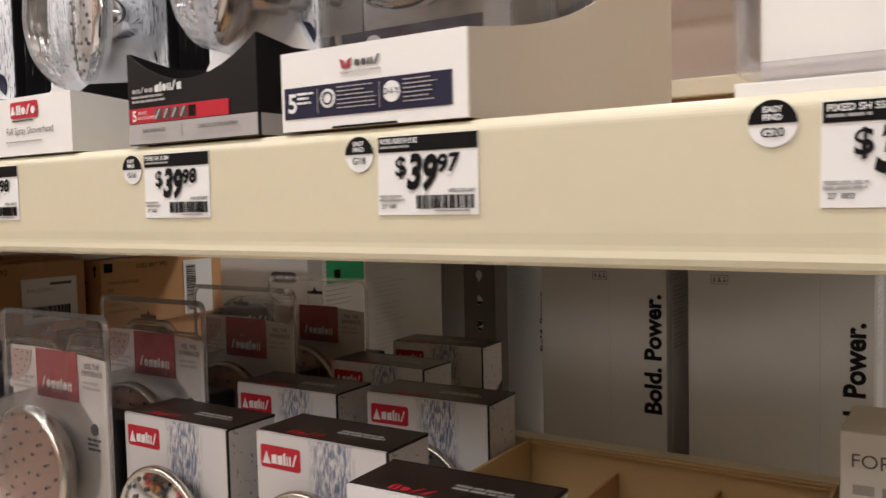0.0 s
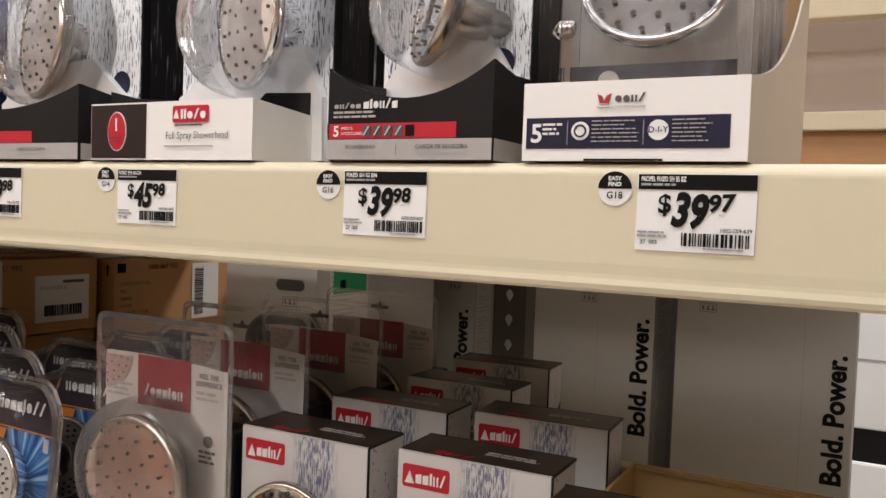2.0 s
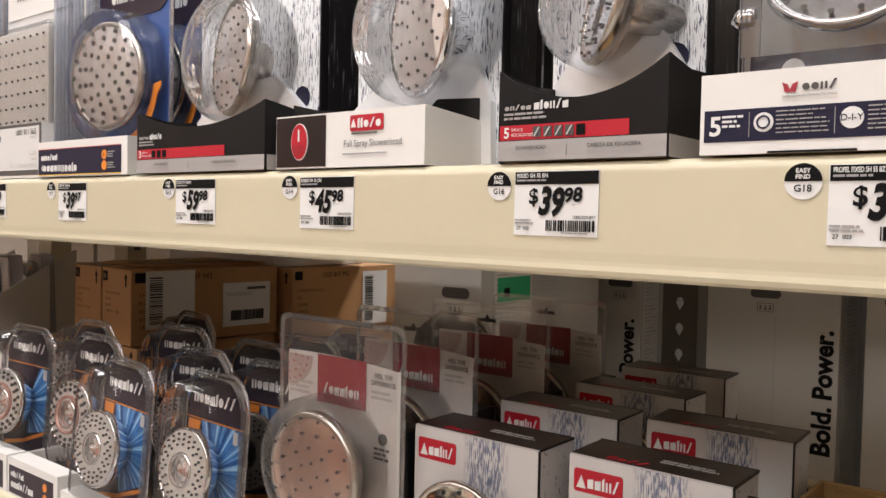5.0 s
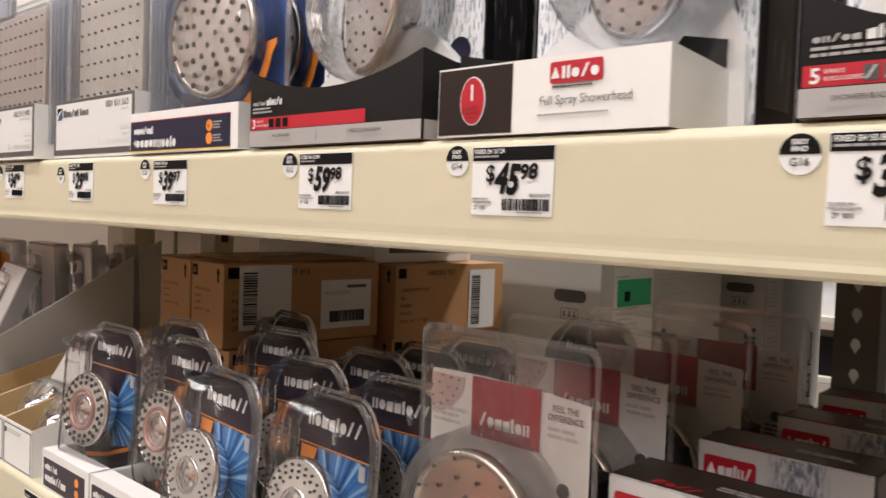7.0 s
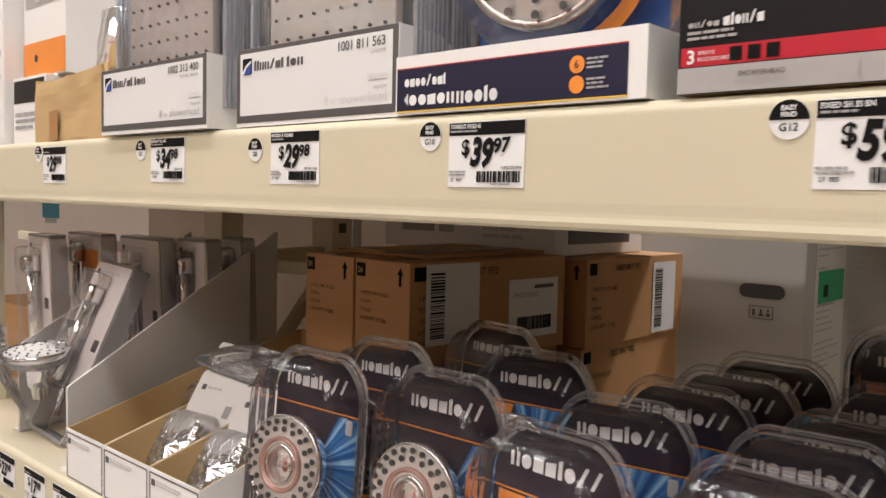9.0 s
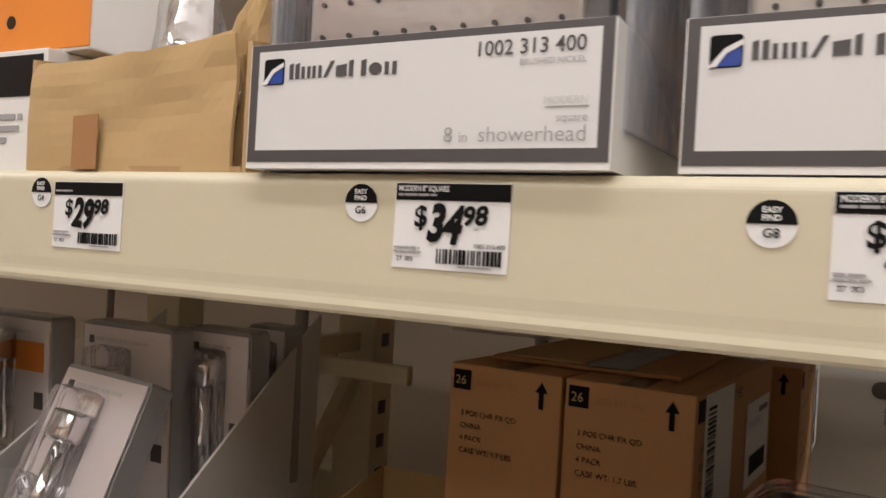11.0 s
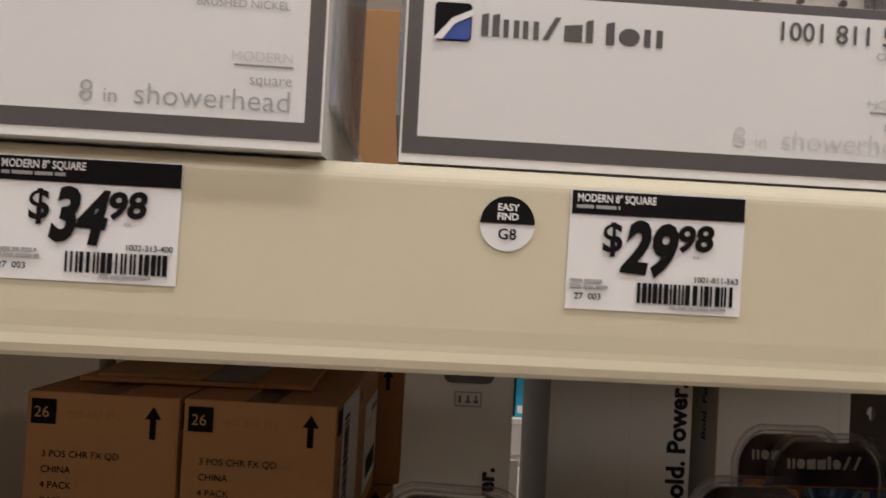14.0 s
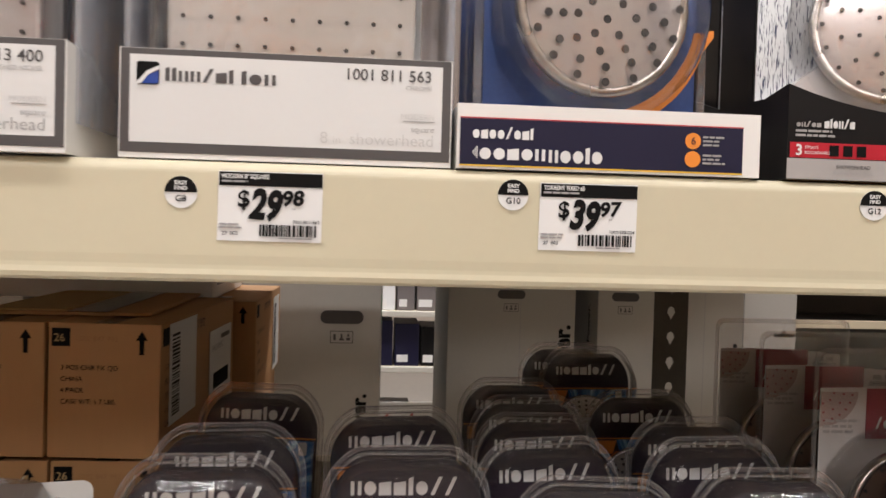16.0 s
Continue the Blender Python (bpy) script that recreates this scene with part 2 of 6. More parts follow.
TOP_BUBBLE = clear_plastic("glossy_blister", 0.02, (0.965, 0.97, 0.985), 0.07)
FLUTE = clear_plastic("bluish_plastic_edge", 0.24, (0.80, 0.85, 0.95), 0.12)
PACK_SIDE = clear_plastic("greyish_clear_side", 0.26, (0.62, 0.59, 0.62), 0.06)
SHELL_EDGE = clear_plastic("clear_clamshell_rim", 0.075, (0.92, 0.905, 0.915), 0.07)
BUBBLE = clear_plastic("clear_blister", 0.016, (0.99, 0.985, 0.99), 0.015)
STREAKS = streaked("white_card_blue_streaks", (0.76, 0.785, 0.81), (0.04, 0.06, 0.12), 950, 105, 0.56, 0.05)
STREAK_BAND = streaked("white_card_streak_band", (0.57, 0.555, 0.55), (0.13, 0.15, 0.23), 1000, 110, 0.46, 0.09, lo=0.064, hi=0.122)
SPECKS = streaked("white_card_specks", (0.53, 0.51, 0.505), (0.14, 0.13, 0.17), 300, 150, 0.63, 0.03)
RAYS = burst("blue_ray_print")
DARK_STREAKS = streaked("black_card_streaks", (0.012, 0.011, 0.012), (0.2, 0.2, 0.22), 360, 24, 0.62, 0.08)


# ---- builders ----
def mesh_of(name, bm, mats, smooth=False):
    me = bpy.data.meshes.new(name)
    bm.to_mesh(me)
    bm.free()
    for m in (mats if isinstance(mats, (list, tuple)) else (mats,)):
        me.materials.append(m)
    if smooth:
        me.polygons.foreach_set("use_smooth", [True] * len(me.polygons))
    return me


def part(name, bm, mat, parent=None, label="", smooth=False):
    ob = new(name, mesh_of(name, bm, mat, smooth))
    if parent is not None:
        ob.parent = parent
    if label:
        ob["label"] = label
    return ob


def thing(name, label, category, place=(0, 0, 0), group="", kind="", rz=0.0):
    ob = new(name)
    ob.empty_display_size = 0.02
    ob.matrix_world = pose(*place, 0, 0, rz)
    return tagged(ob, label, category, group, kind)


def add_box(bm, x0, x1, y0, y1, z0, z1, m=0):
    v = [bm.verts.new((x, y, z)) for z in (z0, z1) for y in (y0, y1) for x in (x0, x1)]
    for q in ((0, 2, 3, 1), (4, 5, 7, 6), (0, 1, 5, 4), (2, 6, 7, 3), (0, 4, 6, 2), (1, 3, 7, 5)):
        f = bm.faces.new([v[i] for i in q])
        f.material_index = m
    return bm


def box(x0, x1, y0, y1, z0, z1, bevel=0.0):
    bm = add_box(bmesh.new(), x0, x1, y0, y1, z0, z1)
    if bevel:
        bmesh.ops.bevel(bm, geom=bm.edges[:], offset=bevel, segments=2, affect="EDGES", profile=0.6)
    return bm


def slab(outline, y0, y1):
    """An outline in x and z, given thickness from y0 to y1."""
    bm = bmesh.new()
    a = [bm.verts.new((x, y0, z)) for x, z in outline]
    b = [bm.verts.new((x, y1, z)) for x, z in outline]
    bm.faces.new(a)
    bm.faces.new(b[::-1])
    for i in range(len(a)):
        j = (i + 1) % len(a)
        bm.faces.new((a[i], b[i], b[j], a[j]))
    bmesh.ops.recalc_face_normals(bm, faces=bm.faces[:])
    return bm


def side_slab(outline, x0, x1):
    """An outline in y and z, given thickness from x0 to x1."""
    bm = slab(outline, x0, x1)
    for v in bm.verts:
        v.co = (v.co.y, v.co.x, v.co.z)
    bmesh.ops.recalc_face_normals(bm, faces=bm.faces[:])
    return bm


def lathe(profile, n=32):
    """Profile of (radius, y) turned about the y axis."""
    bm = bmesh.new()
    rings = []
    for r, y in profile:
        if r < 1e-6:
            rings.append([bm.verts.new((0, y, 0))])
        else:
            rings.append([bm.verts.new((r * math.cos(2 * math.pi * i / n), y, r * math.sin(2 * math.pi * i / n))) for i in range(n)])
    for a, b in zip(rings, rings[1:]):
        for i in range(n):
            j = (i + 1) % n
            if len(a) == 1 and len(b) > 1:
                bm.faces.new((a[0], b[i], b[j]))
            elif len(b) == 1 and len(a) > 1:
                bm.faces.new((a[i], b[0], a[j]))
            elif len(a) > 1:
                bm.faces.new((a[i], b[i], b[j], a[j]))
    bmesh.ops.recalc_face_normals(bm, faces=bm.faces[:])
    return bm


def move(bm, m):
    bmesh.ops.transform(bm, matrix=m, verts=bm.verts[:])
    return bm


def lettering(s, x, z, h, mat, parent, y=-0.0006, align="LEFT", heavy=0.0, wide=1.0, turn=0.0, name="lettering", facing=0.0, slant=0.0):
    """Words in the upright plane, baseline at z, capitals h high. turn: degrees in that plane; facing: degrees about z."""
    cu = bpy.data.curves.new("words", "FONT")
    cu.body, cu.size, cu.align_x, cu.offset, cu.shear, cu.resolution_u = s, h * 1.4, align, heavy * h, slant, 3
    tmp = bpy.data.objects.new("words", cu)
    me = bpy.data.meshes.new_from_object(tmp)
    bpy.data.objects.remove(tmp)
    bpy.data.curves.remove(cu)
    me.name = name
    m = pose(x, y, z, 0, 0, facing) @ pose(0, 0, 0, 0, turn, 0) @ pose(0, 0, 0, 90) @ Matrix.Diagonal((wide, 1, 1, 1))
    me.transform(m)
    me.materials.clear()
    me.materials.append(mat)
    ob = new(name, me)
    ob.parent = parent
    return ob


def panel(bm, x0, x1, z0, z1, y):
    """One thin printed patch."""
    return add_box(bm, x0, x1, y, y + 0.0005, z0, z1)


def print_patch(name, x0, x1, z0, z1, mat, parent, y=-0.0006, label=""):
    return part(name, panel(bmesh.new(), x0, x1, z0, z1, y), mat, parent, label)


def disc_patch(name, x, z, r, mat, parent, y=-0.0006, top_only=False, n=24):
    k = math.pi if top_only else 2 * math.pi
    pts = [(x + r * math.cos(k * i / n), z + r * math.sin(k * i / n)) for i in range(n + (1 if top_only else 0))]
    return part(name, slab(pts, y, y + 0.0005), mat, parent)


def word_bars(x0, x1, z0, z1, count, mat, parent, y=-0.0007, name="logo", seed=1):
    """A maker's mark as a row of plain filled shapes in its colour: discs, slanted bars, blocks, twin bars."""
    rnd, bm = random.Random(seed), bmesh.new()
    kinds = [("disc", "slant", "twin", "disc", "bar", "block")[(i * 5 + seed + rnd.randint(0, 1)) % 6] for i in range(count)]
    widths = [{"bar": 0.5, "twin": 0.9}.get(k, 1.0) for k in kinds]
    u = (x1 - x0) / sum(widths)
    body, x = (z1 - z0) * 0.76, x0
    for k, ww in zip(kinds, widths):
        a, b = x + 0.09 * u, x + (ww - 0.09) * u
        top = z0 + (body if k in ("disc", "twin", "block") else z1 - z0)
        if k == "disc":
            shapes = [[((a + b) / 2 + (b - a) / 2 * math.cos(math.pi * i / 6), (z0 + top) / 2 + body / 2 * math.sin(math.pi * i / 6)) for i in range(12)]]
        elif k == "slant":
            shapes = [[(a, z0), (a + 0.26 * u, z0), (b, top), (b - 0.26 * u, top)]]
        elif k == "twin":
            shapes = [[(c, z0), (c + 0.24 * u, z0), (c + 0.24 * u, top), (c, top)] for c in (a, b - 0.24 * u)]
        else:
            shapes = [[(a, z0), (b, z0), (b, top), (a, top - 0.12 * body)]]
        for pts in shapes:
            front, back = ([bm.verts.new((px, yy, pz)) for px, pz in pts] for yy in (y, y + 0.0005))
            bm.faces.new(front)
            for i in range(len(pts)):
                j = (i + 1) % len(pts)
                bm.faces.new((front[i], back[i], back[j], front[j]))
        x += ww * u
    return part(name, bm, mat, parent)


def line_bars(x0, x1, z_top, z_bot, rows, mat, parent, y=-0.0007, name="small_print", seed=2, fill=0.5):
    """Lines of print too small to read, as broken bars."""
    rnd, bm = random.Random(seed), bmesh.new()
    step = (z_top - z_bot) / rows
    for r in range(rows):
        x, end = x0, x0 + (x1 - x0) * rnd.uniform(0.65, 1.0)
        zt = z_top - r * step
        while x < end:
            w = min(end - x, step * rnd.uniform(0.9, 3.0))
            panel(bm, x, x + w, zt - step * fill, zt, y)
            x += w + step * 0.35
    return part(name, bm, mat, parent)


def bar_code(x0, x1, z0, z1, mat, parent, y=-0.0007, seed=3, n=30):
    rnd, bm = random.Random(seed), bmesh.new()
    x = x0
    u = (x1 - x0) / n
    while x < x1 - u:
        w = u * rnd.choice((0.5, 0.5, 0.9, 1.3))
        panel(bm, x, min(x + w, x1), z0, z1, y)
        x += w + u * rnd.choice((0.5, 0.6, 1.0))
    return tagged(part("bar_code", bm, mat, parent), kind="stuff")


def rounded(x0, x1, z0, z1, r, n=6, arch=0.0):
    """A rectangle's outline with rounded corners; arch: how far the top bows up."""
    pts = []
    for cx, cz, a0 in ((x1 - r, z0 + r, -90), (x1 - r, z1 - r, 0), (x0 + r, z1 - r, 90), (x0 + r, z0 + r, 180)):
        for i in range(n + 1):
            a = radians(a0 + 90 * i / n)
            pts.append((cx + r * math.cos(a), cz + r * math.sin(a)))
    if arch:
        mid, half = (x0 + x1) / 2, (x1 - x0) / 2
        pts = [(x, z + (arch * (1 - ((x - mid) / half) ** 2) if z > (z0 + z1) / 2 else 0)) for x, z in pts]
    return pts


def rim(outline, width, y0, y1):
    """A frame that follows an outline inwards."""
    mx = sum(p[0] for p in outline) / len(outline)
    mz = sum(p[1] for p in outline) / len(outline)
    inner = []
    for x, z in outline:
        d = math.hypot(x - mx, z - mz)
        inner.append((x - (x - mx) / d * width, z - (z - mz) / d * width))
    bm = bmesh.new()
    ring = [[bm.verts.new((x, y, z)) for x, z in o] for o in (outline, inner) for y in (y0, y1)]
    n = len(outline)
    for i in range(n):
        j = (i + 1) % n
        for a, b in ((0, 1), (1, 3), (3, 2), (2, 0)):
            bm.faces.new((ring[a][i], ring[b][i], ring[b][j], ring[a][j]))
    bmesh.ops.recalc_face_normals(bm, faces=bm.faces[:])
    return bm


def blister(outline, y_back, y_front, inset):
    """An open clear bubble: walls that lean in, and a front."""
    mx = sum(p[0] for p in outline) / len(outline)
    mz = sum(p[1] for p in outline) / len(outline)
    bm = bmesh.new()
    rings = []
    for k, y in ((0, y_back), (0.35, y_back + (y_front - y_back) * 0.85), (1.0, y_front)):
        rings.append([])
        for x, z in outline:
            d = math.hypot(x - mx, z - mz)
            rings[-1].append(bm.verts.new((x - (x - mx) / d * inset * k, y, z - (z - mz) / d * inset * k)))
    n = len(outline)
    for a, b in zip(rings, rings[1:]):
        for i in range(n):
            j = (i + 1) % n
            bm.faces.new((a[i], b[i], b[j], a[j]))
    bm.faces.new(rings[-1])
    bmesh.ops.recalc_face_normals(bm, faces=bm.faces[:])
    return bm


def nozzle_rings(rings, size, y, depth=0.0011):
    """Rubber nozzles on circles: rows of (radius, count, turn)."""
    bm = bmesh.new()
    for r, n, turn in rings:
        for i in range(n):
            a = 2 * math.pi * (i + turn) / n
            m = pose(r * math.cos(a), y, r * math.sin(a), 90) @ Matrix.Diagonal((size, size, depth, 1))
            bmesh.ops.create_cone(bm, cap_ends=True, segments=8, radius1=0.75, radius2=1.0, depth=2, matrix=m)
    return bm


def shower_head(parent, r, m, rings, size, body_mat, face_mat, neck=True, name="shower_head", depth=0.03, face_in=0.9):
    """A round head that faces -y: body, nozzle plate, nozzles, collar, under one part."""
    body = part(name, lathe([(0, depth), (r * 0.35, depth), (r * 0.8, depth * 0.75), (r, depth * 0.25), (r, 0.0), (r * 0.96, -0.003), (r * face_in, -0.001)], 40), body_mat, parent, smooth=True)
    body.matrix_local = m
    part("nozzle_plate", lathe([(r * face_in, -0.001), (r * 0.6, -0.004), (r * 0.3, -0.005), (0, -0.0052)], 40), face_mat, body, smooth=True)
    part("nozzle", nozzle_rings(rings, size, -0.0045), RUBBER, body)
    if neck:
        part("collar", lathe([(0, depth + 0.05), (r * 0.24, depth + 0.05), (r * 0.26, depth + 0.03), (r * 0.34, depth + 0.028), (r * 0.34, depth - 0.004)], 24), body_mat, body, smooth=True)
    return body


# ---- setting ----
def structure(name, bm, mat, label, smooth=False):
    return tagged(part(name, bm, mat, None, "", smooth), label, name.split("_")[0], kind="structure")


structure("floor", box(-9, 7, -6, 9, -0.1, 0), CONCRETE, "polished grey concrete store floor")
structure("ceiling", box(-9, 7, -6, 9, 5.6, 5.7), CEILING_PAINT, "plain pale painted store ceiling")
structure("wall_north", box(-9, 7, 8.8, 9, 0, 5.6), PAINT, "plain tan painted store wall")
structure("wall_south", box(-9, 7, -3.6, -3.4, 0, 5.6), PAINT, "plain tan wall behind the aisle")
opposite = thing("opposite_rack", "cream steel rack with stocked shelves across the aisle", "rack", (-8.7, -3.1, 0))
for x in (0, 2.8, 5.6, 8.4, 11.2):
    part("post", box(x, x + 0.08, 0.5, 0.58, 0, 3.0, 0.003), CREAM, opposite)
LEVELS = (0.15, 0.85, 1.35, 1.85, 2.5)
for z in LEVELS:
    part("beam", box(0.08, 11.2, 0.54, 0.58, z, z + 0.09, 0.003), CREAM, opposite)
    part("deck", box(0.08, 11.2, 0.0, 0.5395, z + 0.06, z + 0.085), CREAM_DULL, opposite)
rnd = random.Random(14)
for z in LEVELS:
    x = -8.6
    while x < 2.2:
        ww = rnd.uniform(0.24, 0.52)
        hh = rnd.uniform(0.25, 0.38)
        mat, tone = rnd.choice(((ORANGE, "orange"), (KRAFT_PALE, "pale kraft"), (WHITE_CARD, "white"), (WHITE_CARD, "white"), (RED, "red"), (BLACK_CARD, "black"), (SILVER_CARD, "grey")))
        c = thing("stock_carton", f"{tone} stock carton on the rack across the aisle", "carton", (x, -3.08, z + 0.0855), "stock across the aisle")
        part("body", box(0, ww - 0.03, 0, 0.52, 0, hh, 0.003), mat, c)
        part("label", box(ww * 0.2, ww * 0.7, 0.5203, 0.5210, hh * 0.3, hh * 0.7), rnd.choice((PAPER, BLACK_CARD, ORANGE)), c)
        x += ww
structure("wall_east", box(6.8, 7, -3.4, 8.8, 0, 5.6), PAINT, "plain tan painted store wall")
structure("wall_west", box(-9, -8.8, -3.4, 8.8, 0, 5.6), PAINT, "plain tan painted store wall")

SHELF, LOW, FRONT = 1.497, 1.015, 0.42


def beam_profile(top, bottom, back=0.04):
    """Rolled steel beam section in y and z: rounded top, a soft fold near the foot."""
    r, pts = 0.009, []
    for i in range(9):
        a = radians(90 + 90 * i / 8)
        pts.append((FRONT + r + r * math.cos(a), top - r + r * math.sin(a)))
    pts += [(FRONT, bottom + 0.020), (FRONT + 0.0004, bottom + 0.013), (FRONT + 0.0003, bottom + 0.010), (FRONT - 0.0004, bottom + 0.006), (FRONT + 0.0006, bottom + 0.0025),
            (FRONT + 0.003, bottom + 0.0004), (FRONT + 0.006, bottom), (FRONT + back, bottom), (FRONT + back, top)]
    return pts


def perforated(x0, x1, z0, z1, pitch, rx, rz, y0, y1, cx=None):
    """A plate with a column of teardrop holes through it."""
    bm, cx = bmesh.new(), (x0 + x1) / 2 if cx is None else cx
    z = z0
    while z < z1 - 1e-6:
        zc, zt = z + pitch / 2, z + pitch
        outer = [(x1, zc), (x1, zt), (cx, zt), (x0, zt), (x0, zc), (x0, z), (cx, z), (x1, z)]
        inner = []
        for i in range(8):
            a = math.pi * i / 4
            k = 1.0 if math.sin(a) >= -0.1 else 0.55
            inner.append((cx + rx * k * math.cos(a), zc + rz * math.sin(a) * (1.25 if math.sin(a) < -0.9 else 1.0)))
        vs = [[bm.verts.new((px, y, pz)) for px, pz in ring] for ring in (outer, inner) for y in (y0, y1)]
        for i in range(8):
            j = (i + 1) % 8
            bm.faces.new((vs[0][i], vs[0][j], vs[2][j], vs[2][i]))
            bm.faces.new((vs[1][i], vs[3][i], vs[3][j], vs[1][j]))
            bm.faces.new((vs[2][i], vs[2][j], vs[3][j], vs[3][i]))
        z += pitch
    bmesh.ops.remove_doubles(bm, verts=bm.verts[:], dist=1e-5)
    return bm


X0, X1 = -2.95, 1.05
rack = thing("shelf_rack", "cream powder-coated steel store shelf rack with two loaded levels", "rack")
part("upper_beam", side_slab(beam_profile(SHELF, 1.4080), X0, X1), CREAM, rack, "glossy cream steel beam with price tags", smooth=False)
part("lower_beam", side_slab(beam_profile(LOW, 0.925), X0, X1), CREAM, rack, "cream steel beam of the lower level")
part("upper_deck", box(X0, X1, FRONT + 0.0405, 1.12, SHELF - 0.022, SHELF - 0.001), CREAM_DULL, rack)
part("lower_deck", box(X0, X1, FRONT + 0.0405, 1.09, LOW - 0.02, LOW - 0.001), CREAM_DULL, rack)
part("rear_beam", box(X0, X1, 1.0905, 1.125, 1.0, 1.085, 0.004), CREAM, rack)
part("upper_rear_beam", box(X0, X1, 1.1205, 1.16, 1.40, SHELF, 0.004), CREAM_DULL, rack)
part("base_deck", box(X0, X1, FRONT, 1.12, 0.10, 0.16, 0.004), CREAM_DULL, rack)
for x in (-2.46, X1 + 0.002):
    z0, z1 = (LOW, SHELF - 0.023) if x < 0 else (0.0, 2.6)
    n = round((z1 - z0) / 0.05)
    post = part("upright_post", perforated(x, x + 0.078, z0, z0 + n * (z1 - z0) / n, (z1 - z0) / n, 0.008, 0.012, FRONT + 0.046, FRONT + 0.049), CREAM, rack)
    part("post_web", box(x, x + 0.003, FRONT + 0.0492, FRONT + 0.115, z0, z1), CREAM, post)
    part("post_web", box(x + 0.075, x + 0.078, FRONT + 0.0492, FRONT + 0.115, z0, z1), CREAM, post)
    part("rear_post", box(x, x + 0.078, 1.02, 1.08, z0, z1, 0.003), CREAM, rack)

# braced end frame behind the hung packs
part("rear_post", box(-2.062, -1.996, 1.035, 1.038, LOW, SHELF - 0.0235), CREAM_DULL, rack)
post = part("rear_post", box(-1.999, -1.996, 1.0382, 1.088, LOW, SHELF - 0.0235), CREAM_DULL, rack)
holes = bmesh.new()
for i in range(9):
    add_box(holes, -1.9958, -1.9952, 1.052, 1.072, LOW + 0.03 + 0.0508 * i, LOW + 0.05 + 0.0508 * i)
tagged(part("slot", holes, RUBBER, post), kind="stuff")
part("brace", box(-2.045, -2.022, 0.845, 1.0345, 1.292, 1.320, 0.002), CREAM_DULL, rack, "cream cross brace")
part("brace", side_slab([(0.820, LOW), (0.850, LOW), (1.034, 1.232), (1.034, 1.268)], -2.043, -2.024), CREAM_DULL, rack, "cream diagonal brace")

# the rack that stands back to back with it
back_rack = thing("back_rack", "dark steel uprights and cream beams of the next aisle's rack", "rack")
part("upright_post", perforated(-0.672, -0.602, 0.0, 2.6, 0.0508, 0.0085, 0.012, 1.41, 1.413), STEEL_DARK, back_rack, "dark perforated steel upright")
part("post_web", box(-0.605, -0.602, 1.4132, 1.465, 0, 2.6), STEEL_DARK, back_rack)
part("deck", box(-4.0, 0.0, 1.5, 2.95, 0.40, 0.44), CREAM_DULL, back_rack)
part("upper_deck", box(-4.0, 0.0, 1.62, 2.95, 1.465, 1.49), CREAM_DULL, back_rack)
part("deck_beam", box(-3.0, 2.2, 1.18, 1.22, 1.43, 1.495, 0.003), CREAM_DULL, back_rack)
part("deck_board", box(-3.0, 2.2, 1.2205, 1.40, 1.466, 1.488), CREAM_DULL, back_rack)
part("upper_beam", box(-0.55, 2.2, 1.75, 1.80, 1.885, 1.95, 0.004), CREAM_DULL, back_rack)
part("wood_rail", box(-0.45, 2.2, 1.83, 1.87, 1.53, 1.66, 0.003), WOOD, back_rack, "raw wooden rail")
part("ledge", box(-0.45, 2.2, 1.80, 1.88, 1.6605, 1.70, 0.004), CREAM_DULL, back_rack, "pale cream ledge")
part("back_panel", box(-0.6, 2.2, 1.9, 1.92, 1.45, 2.5), PINK_WALL, back_rack, "pale warm back panel")
part("panel_post", box(-3.52, -3.36, 1.22, 1.27, 1.4, 2.6, 0.003), WOOD, back_rack, "brown wooden upright")
part("upper_panel", box(-3.35, -2.7, 1.26, 1.28, 1.5, 2.6), CREAM_DULL, back_rack, "cream rear panel")


